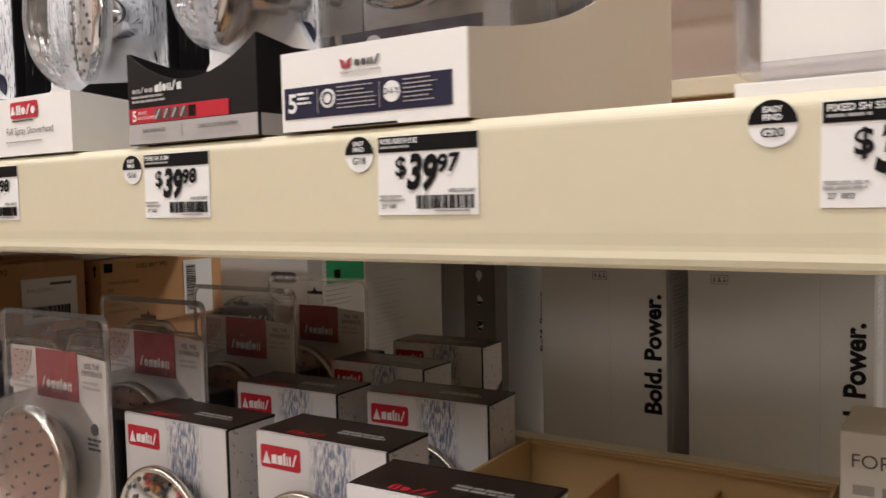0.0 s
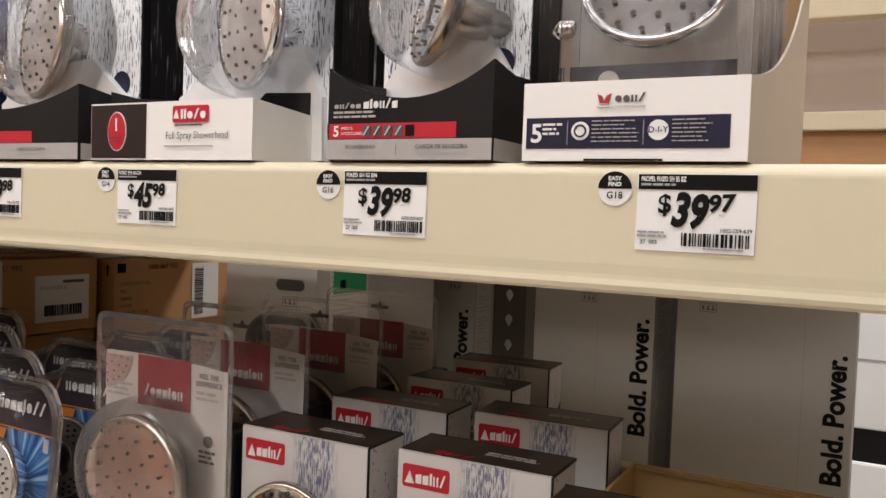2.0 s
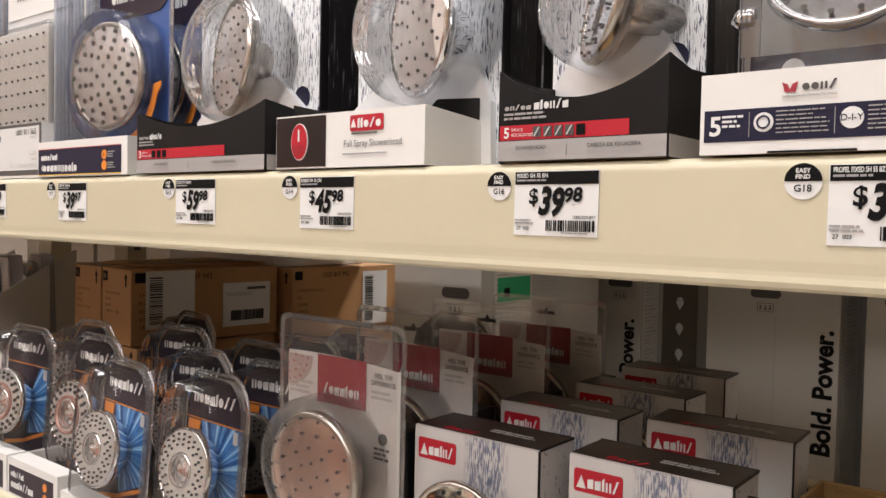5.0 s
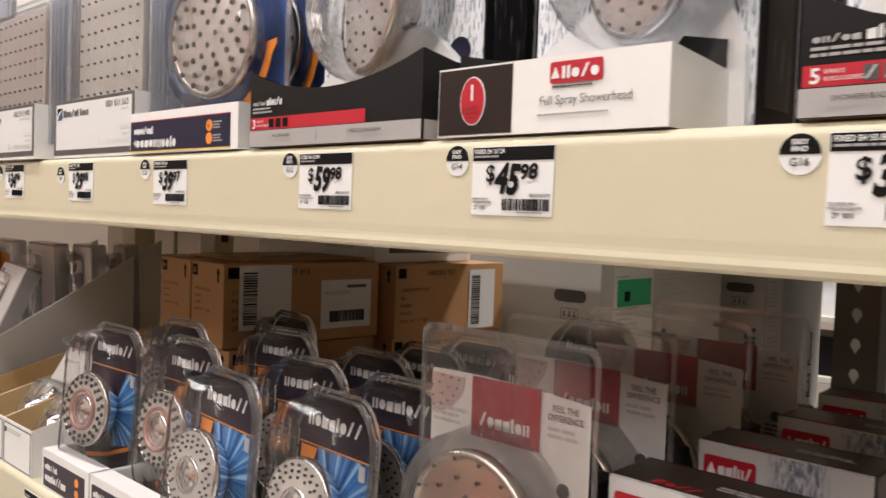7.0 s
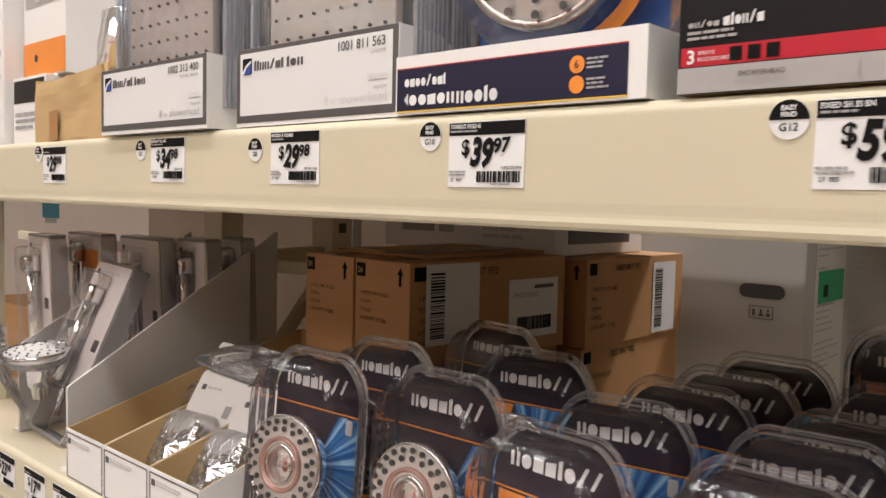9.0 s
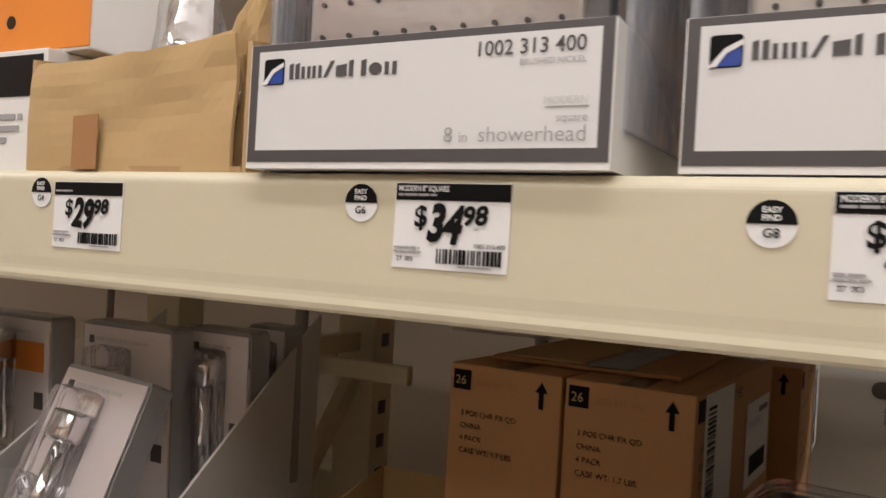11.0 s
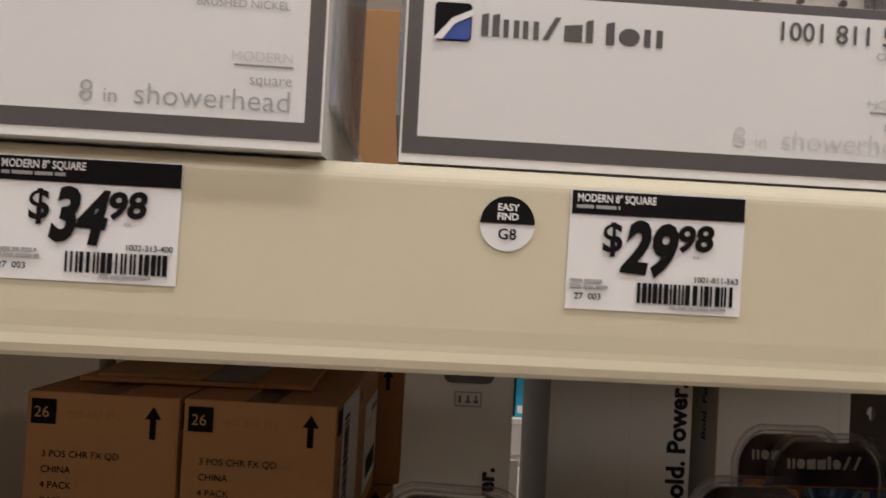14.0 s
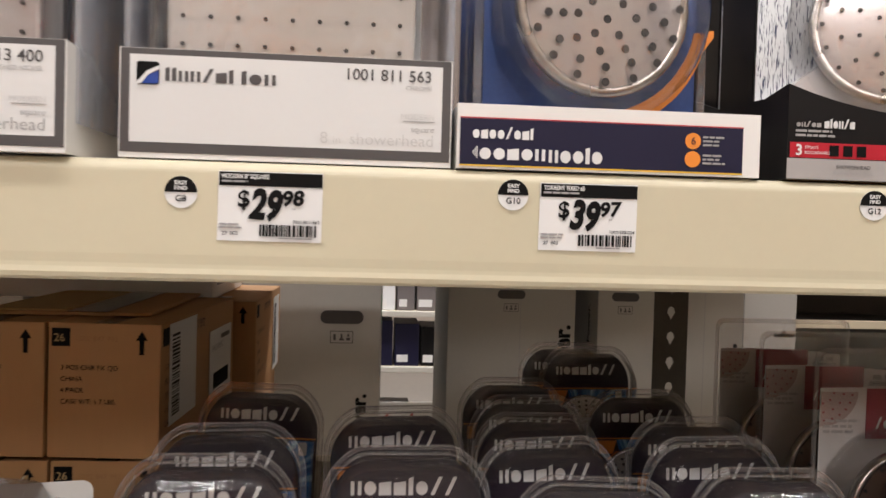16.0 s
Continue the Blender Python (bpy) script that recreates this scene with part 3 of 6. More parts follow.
# ---- price tags ----
def price_tag(x, z_top, dollars, cents, code, title, seed, big=True, group="price tags on the beam"):
    t = thing("price_tag", f"white paper price tag reading ${dollars}.{cents} on cream beam", "price tag", (x, FRONT - 0.0008, z_top), group)
    w, h = 0.0755, 0.051
    part("paper", slab([(0, 0), (w, 0.0002 * (seed % 3)), (w - 0.0006, -h), (-0.0005, -h + 0.0002)], -0.0002, 0.0006), PAPER, t)
    print_patch("header", 0.0006, w - 0.0004, -0.0105, -0.0006, BLACK_INK, t, -0.0008, "black header strip")
    if big and title:
        lettering(title, 0.0025, -0.0052, 0.0033, PAPER, t, -0.0014, heavy=0.03, wide=min(1.0, 12.5 / len(title)))
    line_bars(0.0025, 0.03, -0.0066, -0.0095, 1, GREY_INK, t, -0.0013, seed=seed)
    lettering("$", 0.0138, -0.0262, 0.0122, BLACK_INK, t, -0.0012, heavy=0.032, turn=-6, slant=0.1)
    lettering(dollars, 0.0222, -0.0332, 0.0212, BLACK_INK, t, -0.0012, heavy=0.062, wide=0.74, name="price", turn=4, slant=0.16)
    lettering(cents, 0.0458, -0.0243, 0.0107, BLACK_INK, t, -0.0012, heavy=0.05, wide=1.05, name="price", turn=-3, slant=0.14)
    lettering("ea", 0.053, -0.0272, 0.0022, GREY_INK, t, -0.0012)
    if code:
        lettering(code, 0.0735, -0.0372, 0.0025, BLACK_INK, t, -0.0012, align="RIGHT", heavy=0.02)
    lettering("27  003", 0.003, -0.0465, 0.0027, BLACK_INK, t, -0.0012, heavy=0.02)
    line_bars(0.001, 0.022, -0.038, -0.043, 2, GREY_INK, t, -0.0012, seed=seed + 5)
    bar_code(0.030, 0.073, -0.0470, -0.0385, BLACK_INK, t, -0.0012, seed=seed + 9)
    line_bars(0.044, 0.069, -0.0478, -0.0498, 1, GREY_INK, t, -0.0012, seed=seed + 3)
    return t


def bay_sticker(x, z, text):
    t = thing("bay_sticker", f"round black and white sticker reading easy find {text}", "sticker", (x, FRONT - 0.0008, z), "round stickers on the beam")
    r = 0.0117
    disc_patch("disc", 0, 0, r, PAPER, t, -0.0002)
    disc_patch("black_half", 0, 0.0, r * 0.99, BLACK_INK, t, -0.0008, top_only=True)
    lettering("EASY", 0, 0.0055, 0.0029, PAPER, t, -0.0013, "CENTER", 0.04)
    lettering("FIND", 0, 0.0016, 0.0029, PAPER, t, -0.0013, "CENTER", 0.04)
    lettering(text, 0, -0.0066, 0.0046, BLACK_INK, t, -0.0009, "CENTER", 0.02)
    return t


TAGS = [
    (0.136, 1.491, "39", "97", "1002-259-640", "FIXED SH 5S", "G20", 0.022, 1.482),
    (-0.129, 1.490, "39", "97", "1002-259-639", "PROPEL FIXED SH 5S BZ", "G18", 0.0155, 1.4795),
    (-0.365, 1.490, "39", "98", "1000-029-857", "FIXED SH 5S BN", "G16", 0.0155, 1.4785),
    (-0.623, 1.4895, "45", "98", "1000-029-873", "FIXED SH 1S CH", "G14", 0.016, 1.4795),
    (-0.839, 1.490, "59", "98", "1000-029-872", "FIXED SH 3S BN", "G12", 0.0150, 1.4795),
    (-1.120, 1.489, "39", "97", "1002-578-054", "TORRENT FIXED 6S", "G10", 0.0207, 1.4790),
    (-1.358, 1.490, "29", "98", "1001-811-563", "MODERN 8\" SQUARE", "G8", 0.0266, 1.4735),
    (-1.596, 1.491, "34", "98", "1002-313-400", "MODERN 8\" SQUARE", "G6", 0.0247, 1.4780),
    (-1.906, 1.488, "29", "98", "", "", "G4", 0.016, 1.4790),
    (-2.175, 1.488, "94", "98", "", "", "G2", 0.016, 1.4790),
]
for i, (x, z, d, c, code, title, bay, off, sz) in enumerate(TAGS):
    price_tag(x, z, d, c, code, title, 11 * i + 1)
    bay_sticker(x - off, sz, bay)
for i, (x, d, c) in enumerate(((-2.10, "23", "98"), (-1.985, "17", "98"), (-1.88, "17", "98"), (-1.50, "29", "98"), (-1.33, "29", "98"))):
    price_tag(x, 1.003, d, c, "", "", 200 + 7 * i, group="price tags on the lower beam")


# ---- display trays of the upper level ----
def open_tray(name, label, x0, x1, depth, h, outer, inner, side_rise=None, front_dip=0.0, side_mat=None, y=FRONT, t=0.0022):
    """A card tray: floor, a front (its top edge may dip), two sides that rise to the back."""
    ob = thing(name, label, "display tray", (x0, y + 0.001, SHELF + 0.0012), "display trays on the upper shelf")
    w = x1 - x0
    rise = side_rise or [(0, h), (depth, h)]
    side_mat = side_mat or outer
    part("tray_floor", box(t, w - t, t, depth, 0.0, t), inner, ob)
    n = 12
    top = [(w * i / n, h - front_dip * (1 - (2 * (i / n) - 1) ** 2)) for i in range(n, -1, -1)]
    part("front_panel", slab([(0, 0), (w, 0)] + top, 0.0, t), outer, ob)
    for a in (0, w - t):
        part("side_panel", side_slab([(t * 1.02, 0), (depth, 0)] + [(max(yy, t * 1.02), zz) for yy, zz in rise[::-1]], a, a + t), side_mat, ob)
    part("lining", slab([(t, t), (w - t, t)] + [(min(max(x, t), w - t), z - 0.002) for x, z in top], t * 1.02, t * 1.02 + 0.0008), inner, ob)
    part("back_panel", box(t, w - t, depth - t, depth, t, rise[-1][1]), inner, ob)
    return ob


def grey_bordered_tray(x0, x1, y, number, finish):
    w, h = x1 - x0, 0.080
    ob = open_tray("display_tray", "white card tray with dark grey border, square shower heads", x0, x1, 0.36, h, WHITE_CARD, WHITE_CARD,
                   [(0, h), (0.05, h - 0.002), (0.12, h * 0.55), (0.18, h * 0.42), (0.36, h * 0.42)], y=y)
    bm = bmesh.new()
    for a in ((0.001, w - 0.001, 0.0040, 0.0115), (0.001, w - 0.001, h - 0.0048, h - 0.0003), (0.001, 0.0075, 0.0115, h - 0.0048), (w - 0.0075, w - 0.001, 0.0115, h - 0.0048)):
        panel(bm, *a, -0.0005)
    part("border", bm, DARK_GREY, ob, "dark grey printed border")
    print_patch("print", 0.0075, w - 0.0075, 0.0115, h - 0.0048, GREY_CARD, ob, -0.0006)
    part("logo_black", slab(rounded(0.0125, 0.0285, 0.0535, 0.0700, 0.002), -0.0012, -0.0007), BLACK_INK, ob)
    part("logo_blue", slab([(0.0145, 0.0540), (0.0268, 0.0540), (0.0280, 0.0552), (0.0280, 0.0635), (0.021, 0.0605)], -0.0018, -0.0013), BLUE, ob)
    part("logo_swoosh", slab([(0.0120, 0.0537), (0.0160, 0.0537), (0.0210, 0.0605), (0.0287, 0.0645), (0.0287, 0.0672), (0.0200, 0.0630)], -0.0024, -0.0019), PAPER, ob)
    word_bars(0.0320, 0.0825, 0.0565, 0.0665, 7, DARK_GREY, ob, -0.0012, seed=4)
    word_bars(0.0865, 0.1135, 0.0562, 0.0662, 3, DARK_GREY, ob, -0.0012, seed=9)
    lettering(number, w - 0.0155, 0.0632, 0.0086, DARK_GREY, ob, -0.0012, "RIGHT", 0.012, 0.98)
    lettering(finish, w - 0.0155, 0.0570, 0.0034, GREY_INK, ob, -0.0012, "RIGHT")
    lettering("MODERN", w - 0.0130, 0.0352, 0.0043, FAINT_INK, ob, -0.0012, "RIGHT", -0.01)
    print_patch("rule", w - 0.037, w - 0.0130, 0.0336, 0.0340, GREY_INK, ob, -0.0012)
    lettering("square", w - 0.0130, 0.0258, 0.0047, GREY_INK, ob, -0.0012, "RIGHT", -0.01)
    lettering("8", w - 0.0985, 0.0152, 0.0090, FAINT_INK if finish == "CHROME" else GREY_INK, ob, -0.0012, "LEFT", -0.012)
    lettering("in", w - 0.0888, 0.0152, 0.0062, FAINT_INK if finish == "CHROME" else GREY_INK, ob, -0.0012, "LEFT", -0.012)
    lettering("showerhead", w - 0.0130, 0.0152, 0.0090, FAINT_INK if finish == "CHROME" else GREY_INK, ob, -0.0012, "RIGHT", -0.012, 1.02)
    return ob


def rim_rect(x0, x1, z0, z1, w):
    bm = bmesh.new()
    for a in ((x0, x1, z0, z0 + w), (x0, x1, z1 - w, z1), (x0, x0 + w, z0 + w, z1 - w), (x1 - w, x1, z0 + w, z1 - w)):
        panel(bm, *a, -0.0005)
    return bm


grey_bordered_tray(-1.7085, -1.4635, 0.411, "1002 313 400", "BRUSHED NICKEL")
grey_bordered_tray(-1.432, -1.188, 0.427, "1001 811 563", "CHROME")

# white tray with a navy band
w = 0.236
tray = open_tray("display_tray", "white card tray with navy band and round shower heads", -1.184, -1.184 + w, 0.34, 0.0485, WHITE_CARD, WHITE_CARD)
print_patch("band", 0.002, w - 0.014, 0.003, 0.0375, NAVY, tray, -0.0006, "navy printed band")
print_patch("orange_rule", 0.002, w - 0.014, 0.0376, 0.0384, RED, tray, -0.0008)
print_patch("yellow_rule", 0.002, w - 0.014, 0.0018, 0.0029, YELLOW, tray, -0.0008)
word_bars(0.011, 0.058, 0.0225, 0.0315, 8, PAPER, tray, -0.0012, seed=5)
word_bars(0.016, 0.068, 0.0070, 0.0185, 5, PAPER, tray, -0.0012, seed=6)
word_bars(0.069, 0.112, 0.0060, 0.0185, 5, GREY_CARD, tray, -0.0012, seed=7)
part("logo_rays", (lambda bm: [panel(bm, 0.0105 + 0.0014 * i, 0.0112 + 0.0014 * i, 0.012 - 0.0014 * i, 0.012 + 0.0016 * i, -0.0012) for i in range(4)] and bm)(bmesh.new()), PAPER, tray)
for z in (0.0265, 0.0125):
    disc_patch("badge", 0.182, z, 0.0062, ORANGE, tray, -0.0012)
    line_bars(0.190, 0.209, z + 0.004, z - 0.005, 3, GREY_INK, tray, -0.0012, seed=int(z * 1000))
lettering("6", 0.182, 0.0238, 0.0058, NAVY, tray, -0.0019, "CENTER")


def spray_tray(x0, x1, sprays, squares, fade):
    """Black tray with a red stripe and a silver foot; the front's top edge dips."""
    w, h = x1 - x0, 0.074
    ob = open_tray("display_tray", "black card display tray with a red stripe and silver foot", x0, x1, 0.34, h, BLACK_CARD, KRAFT_IN,
                   [(0, h), (0.04, h - 0.006), (0.13, h - 0.002), (0.34, h + 0.055)], front_dip=0.022 if w > 0.2 else 0.026)
    print_patch("foot", 0.0, w, 0.0005, 0.0165, SILVER_CARD, ob, -0.0007, "silver grey printed foot")
    for a in (0.0, ):
        part("side_foot", box(w + 0.0003, w + 0.0008, 0.003, 0.2, 0.0005, 0.0165), SILVER_CARD, ob)
    print_patch("stripe", 0.002, w * fade, 0.0172, 0.0290, RED, ob, -0.0007, "red printed stripe")
    s = w / 0.145
    u = 0.8 if w > 0.2 else 1.0
    word_bars(0.006, 0.006 + 0.026 * u, 0.0410, 0.0455, 5, SILVER_CARD, ob, -0.0012, seed=15)
    word_bars(0.008 + 0.026 * u, 0.008 + 0.058 * u, 0.0405, 0.0480, 6, GREY_CARD, ob, -0.0012, seed=16)
    line_bars(0.006, 0.052 * u, 0.0388, 0.0318, 2, SILVER_CARD, ob, -0.0012, seed=17)
    lettering(sprays, 0.006, 0.0190, 0.0085, PAPER, ob, -0.0014, heavy=0.03)
    for z, word in ((0.0240, "SPRAYS"), (0.0200, "ROCIADORES")):
        lettering(word, 0.0135, z, 0.0024, PAPER, ob, -0.0014)
    for i in range(squares):
        a = 0.034 + i * 0.0098 * (1.15 if w > 0.2 else 1.0)
        print_patch("spray_picture", a, a + 0.0075, 0.0188, 0.0272, BLACK_INK if i == squares - 1 or squares == 3 else DARK_GREY, ob, -0.0014)
        if squares > 3 and i < squares - 1:
            part("spray_mark", slab([(a + 0.001, 0.0195), (a + 0.0022, 0.0195), (a + 0.0068, 0.0265), (a + 0.0054, 0.0265)], -0.0021, -0.0016), FAINT_INK, ob)
    lettering("SHOWERHEAD", 0.032 * s, 0.0092, 0.0030, DARK_GREY, ob, -0.0014, "CENTER", 0.01)
    lettering("Brushed Nickel Finish", 0.032 * s, 0.0048, 0.0027, GREY_INK, ob, -0.0014, "CENTER")
    print_patch("rule", 0.064 * s, 0.0645 * s, 0.004, 0.0125, GREY_INK, ob, -0.0014)
    lettering("CABEZA DE REGADERA", 0.104 * s, 0.0092, 0.0030, DARK_GREY, ob, -0.0014, "CENTER", 0.01)
    lettering("Acabado de Niquel Cepillado", 0.104 * s, 0.0048, 0.0027, GREY_INK, ob, -0.0014, "CENTER")
    return ob


spray_tray(-0.926, -0.682, "3", 3, 0.72)
spray_tray(-0.384, -0.238, "5", 5, 0.80)

# white and brown tray
w = 0.2
tray = open_tray("display_tray", "white and dark brown card display tray with a red badge", -0.663, -0.463, 0.34, 0.053, WHITE_CARD, WHITE_CARD,
                 [(0, 0.053), (0.10, 0.046), (0.34, 0.046)])
part("dark_collar", slab([(0.003, 0.044), (w - 0.003, 0.046), (w - 0.003, 0.054), (0.15, 0.054), (0.09, 0.056), (0.04, 0.060), (0.003, 0.068)], 0.020, 0.0222), BLACK_CARD, tray)
part("dark_side", side_slab([(0.005, 0.047), (0.09, 0.044), (0.30, 0.046), (0.30, 0.10), (0.02, 0.060)], w - 0.003, w - 0.0024), BLACK_CARD, tray, "black upper side")
print_patch("brown_print", 0.001, 0.074, 0.0015, 0.0515, BROWN_CARD, tray, -0.0006, "dark brown printed end")
part("badge", slab([(0.0365 + 0.0125 * math.cos(a * math.pi / 14), 0.0265 + 0.0185 * math.sin(a * math.pi / 14)) for a in range(28)], -0.0012, -0.0007), PAPER, tray, "red oval badge")
part("badge_red", slab([(0.0365 + 0.0115 * math.cos(a * math.pi / 14), 0.0265 + 0.0175 * math.sin(a * math.pi / 14)) for a in range(28)], -0.0018, -0.0013), RED, tray)
lettering("1", 0.0365, 0.0270, 0.0120, PAPER, tray, -0.0022, "CENTER", 0.02)
line_bars(0.0285, 0.0450, 0.0230, 0.0130, 3, DEEP_RED, tray, -0.0024, seed=8)
part("logo", slab(rounded(0.108, 0.151, 0.0335, 0.0485, 0.002), -0.0012, -0.0007), RED, tray, "red maker's plate")
word_bars(0.118, 0.149, 0.0365, 0.0455, 5, PAPER, tray, -0.0019, seed=10)
part("logo_mark", slab([(0.1095, 0.0370), (0.1165, 0.0370), (0.113, 0.0450)], -0.0019, -0.0014), PAPER, tray)
line_bars(0.110, 0.150, 0.0320, 0.0295, 1, DARK_GREY, tray, -0.0012, seed=12)
lettering("Full Spray Showerhead", 0.137, 0.0190, 0.0066, DARK_GREY, tray, -0.0012, "CENTER", 0, 0.88)
line_bars(0.098, 0.176, 0.0130, 0.0108, 1, GREY_INK, tray, -0.0012, seed=13)

# white tray with navy band and high curved sides
w = 0.153
rise = [(0.4 * i / 16, 0.0545 + 0.06 * (i / 16) + 0.125 * (i / 16) ** 2.6) for i in range(16)]
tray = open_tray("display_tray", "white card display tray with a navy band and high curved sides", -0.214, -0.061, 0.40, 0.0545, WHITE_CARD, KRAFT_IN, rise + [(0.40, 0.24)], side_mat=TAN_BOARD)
print_patch("band", 0.003, w - 0.011, 0.0085, 0.0300, NAVY, tray, -0.0006, "navy printed band")
part("logo_mark", slab([(0.056, 0.0390), (0.0625, 0.0390), (0.0640, 0.0455), (0.0605, 0.0440), (0.0590, 0.0405), (0.0575, 0.0440), (0.054, 0.0455)], -0.0012, -0.0007), DEEP_RED, tray)
word_bars(0.0660, 0.0875, 0.0395, 0.0455, 4, DARK_GREY, tray, -0.0012, seed=21)
line_bars(0.054, 0.088, 0.0372, 0.0352, 1, FAINT_INK, tray, -0.0012, seed=22)
print_patch("slot", 0.046, 0.100, 0.0, 0.0015, BLACK_INK, tray, -0.0008)
lettering("5", 0.0065, 0.0130, 0.0130, PAPER, tray, -0.0012, heavy=0.03)
line_bars(0.0155, 0.030, 0.0260, 0.0165, 3, PAPER, tray, -0.0012, seed=23)
for x in (0.0335, 0.0865):
    print_patch("rule", x, x + 0.0004, 0.011, 0.0275, GREY_INK, tray, -0.0012)
disc_patch("dial", 0.0430, 0.0205, 0.0064, PAPER, tray, -0.0012)
part("dial_ring", lathe([(0.0045, -0.0018), (0.0045, -0.0016), (0.0034, -0.0016), (0.0034, -0.0018)], 20), NAVY, tray).location = (0.0430, 0, 0.0205)
disc_patch("badge", 0.0965, 0.0205, 0.0068, PAPER, tray, -0.0012)
lettering("D-I-Y", 0.0965, 0.0187, 0.0042, NAVY, tray, -0.0019, "CENTER", 0.01)
line_bars(0.0510, 0.0840, 0.0275, 0.0110, 6, SILVER_CARD, tray, -0.0012, seed=24, fill=0.28)
line_bars(0.1055, 0.1320, 0.0275, 0.0110, 6, SILVER_CARD, tray, -0.0012, seed=25, fill=0.28)

# kraft box with loose flaps
kraft = thing("cardboard_box", "opened plain kraft cardboard box with tape and torn flaps", "box", (-1.955, FRONT + 0.004, SHELF))
w = 0.232


def crumpled(x0, x1, z_left, z_right, y, thick, amount, nx=22, nz=9):
    """A card sheet with dents and a wavy top edge."""
    bm, grid = bmesh.new(), []
    for back in (0, 1):
        rows = []
        for k in range(nz + 1):
            row = []
            for i in range(nx + 1):
                u, v = i / nx, k / nz
                top = z_left + (z_right - z_left) * u * u + 0.003 * noise.noise((u * 9, 3.1, 0))
                d = amount * noise.noise((u * 4.3, v * 2.9, 7.7)) * (0.25 + 0.75 * v)
                row.append(bm.verts.new((x0 + (x1 - x0) * u, y + max(d, -0.004) + back * thick, top * v)))
            rows.append(row)
        grid.append(rows)
    for rows in grid:
        for r0, r1 in zip(rows, rows[1:]):
            for i in range(nx):
                bm.faces.new((r0[i], r0[i + 1], r1[i + 1], r1[i]))
    for i in range(nx):
        bm.faces.new((grid[0][-1][i], grid[0][-1][i + 1], grid[1][-1][i + 1], grid[1][-1][i]))
    for k in range(nz):
        for e in (0, nx):
            bm.faces.new((grid[0][k][e], grid[0][k + 1][e], grid[1][k + 1][e], grid[1][k][e]))
    bmesh.ops.recalc_face_normals(bm, faces=bm.faces[:])
    return bm


part("front_wall", crumpled(0, w - 0.014, 0.086, 0.096, 0.004, 0.003, 0.006), KRAFT_PALE, kraft)
part("torn_flap", crumpled(w - 0.060, w + 0.004, 0.100, 0.150, 0.020, 0.003, 0.016, 12, 12), KRAFT_PALE, kraft, "bent kraft corner flap")
part("shiny_tape", crumpled(w - 0.050, w - 0.022, 0.070, 0.090, 0.017, 0.0006, 0.014, 6, 10), HAZE, kraft, "strip of clear tape")
part("tape", slab([(0.060, 0.001), (0.088, 0.001), (0.088, 0.043), (0.060, 0.042)], -0.001, -0.0004), TAPE, kraft, "strip of brown paper tape")
part("side_wall", side_slab([(0.0045, 0), (0.30, 0), (0.30, 0.17), (0.20, 0.13), (0.10, 0.10), (0.0045, 0.090)], 0.0, 0.004), KRAFT_PALE, kraft)
part("side_wall", side_slab([(0.0045, 0), (0.30, 0), (0.30, 0.17), (0.20, 0.125), (0.10, 0.105), (0.0045, 0.090)], w - 0.004, w), KRAFT_PALE, kraft)
part("box_floor", box(0.004, w - 0.004, 0.004, 0.30, 0.0, 0.004), KRAFT_IN, kraft)
part("back_wall", box(0.004, w - 0.004, 0.296, 0.30, 0.004, 0.17), KRAFT_PALE, kraft)


# ---- goods of the upper level ----
def square_pack(x0, x1, y, face, group):
    """Clear clamshell with a square nozzle plate and a blue inner card."""
    w, h = x1 - x0, 0.34
    ob = thing("shower_head_pack", "clear clamshell pack with a square metal shower head", "shower head pack", (x0, y, SHELF + 0.0045), group)
    o = rounded(0.004, w - 0.004, 0.0, h, 0.012)
    part("shell_rim", rim(o, 0.012, 0.028, 0.031), SHELL_EDGE, ob)
    part("blister", blister(rounded(0.010, w - 0.010, 0.006, 0.232, 0.01), 0.029, -0.002, 0.008), TOP_BUBBLE, ob)
    tagged(part("side_flute", flutes(w + 0.004, 0.002, 0.30, 8), FLUTE, ob), kind="stuff")
    tagged(part("side_flute", flutes(-0.004, 0.002, 0.30, 8), FLUTE, ob), kind="stuff")
    part("back_card", box(0.018, w - 0.018, 0.0315, 0.0325, 0.012, h - 0.02), GREY_CARD, ob)
    print_patch("card_header", 0.024, w - 0.024, 0.255, 0.315, WHITE_CARD, ob, 0.0300)
    word_bars(0.055, 0.13, 0.283, 0.292, 8, DARK_GREY, ob, 0.0290, seed=31)
    plate = part("nozzle_plate", box(0.024, w - 0.024, 0.004, 0.014, 0.030, 0.225, 0.003), face, ob, "square metal nozzle plate")
    bm = bmesh.new()
    n = 9
    for i in range(n):
        for k in range(n):
            m = pose(0.036 + (w - 0.072) * i / (n - 1), 0.003, 0.043 + 0.169 * k / (n - 1), 90) @ Matrix.Diagonal((0.0018, 0.0018, 0.0014, 1))
            bmesh.ops.create_cone(bm, cap_ends=True, segments=8, radius1=0.8, radius2=1.0, depth=2, matrix=m)
    part("nozzle", bm, RUBBER, plate)
    return ob


def flutes(x, y0, h, n):
    bm = bmesh.new()
    for i in range(n):
        bmesh.ops.create_cone(bm, cap_ends=True, segments=6, radius1=0.0030, radius2=0.0030, depth=h, matrix=pose(x, y0 + 0.0056 * i, 0.02 + h / 2))
    return bm


for k in range(4):
    square_pack(-1.705, -1.467, 0.432 + 0.048 * k, FACE, "square shower heads in the first tray")
    square_pack(-1.428, -1.192, 0.446 + 0.048 * k, PLATE_LIGHT, "square shower heads in the second tray")


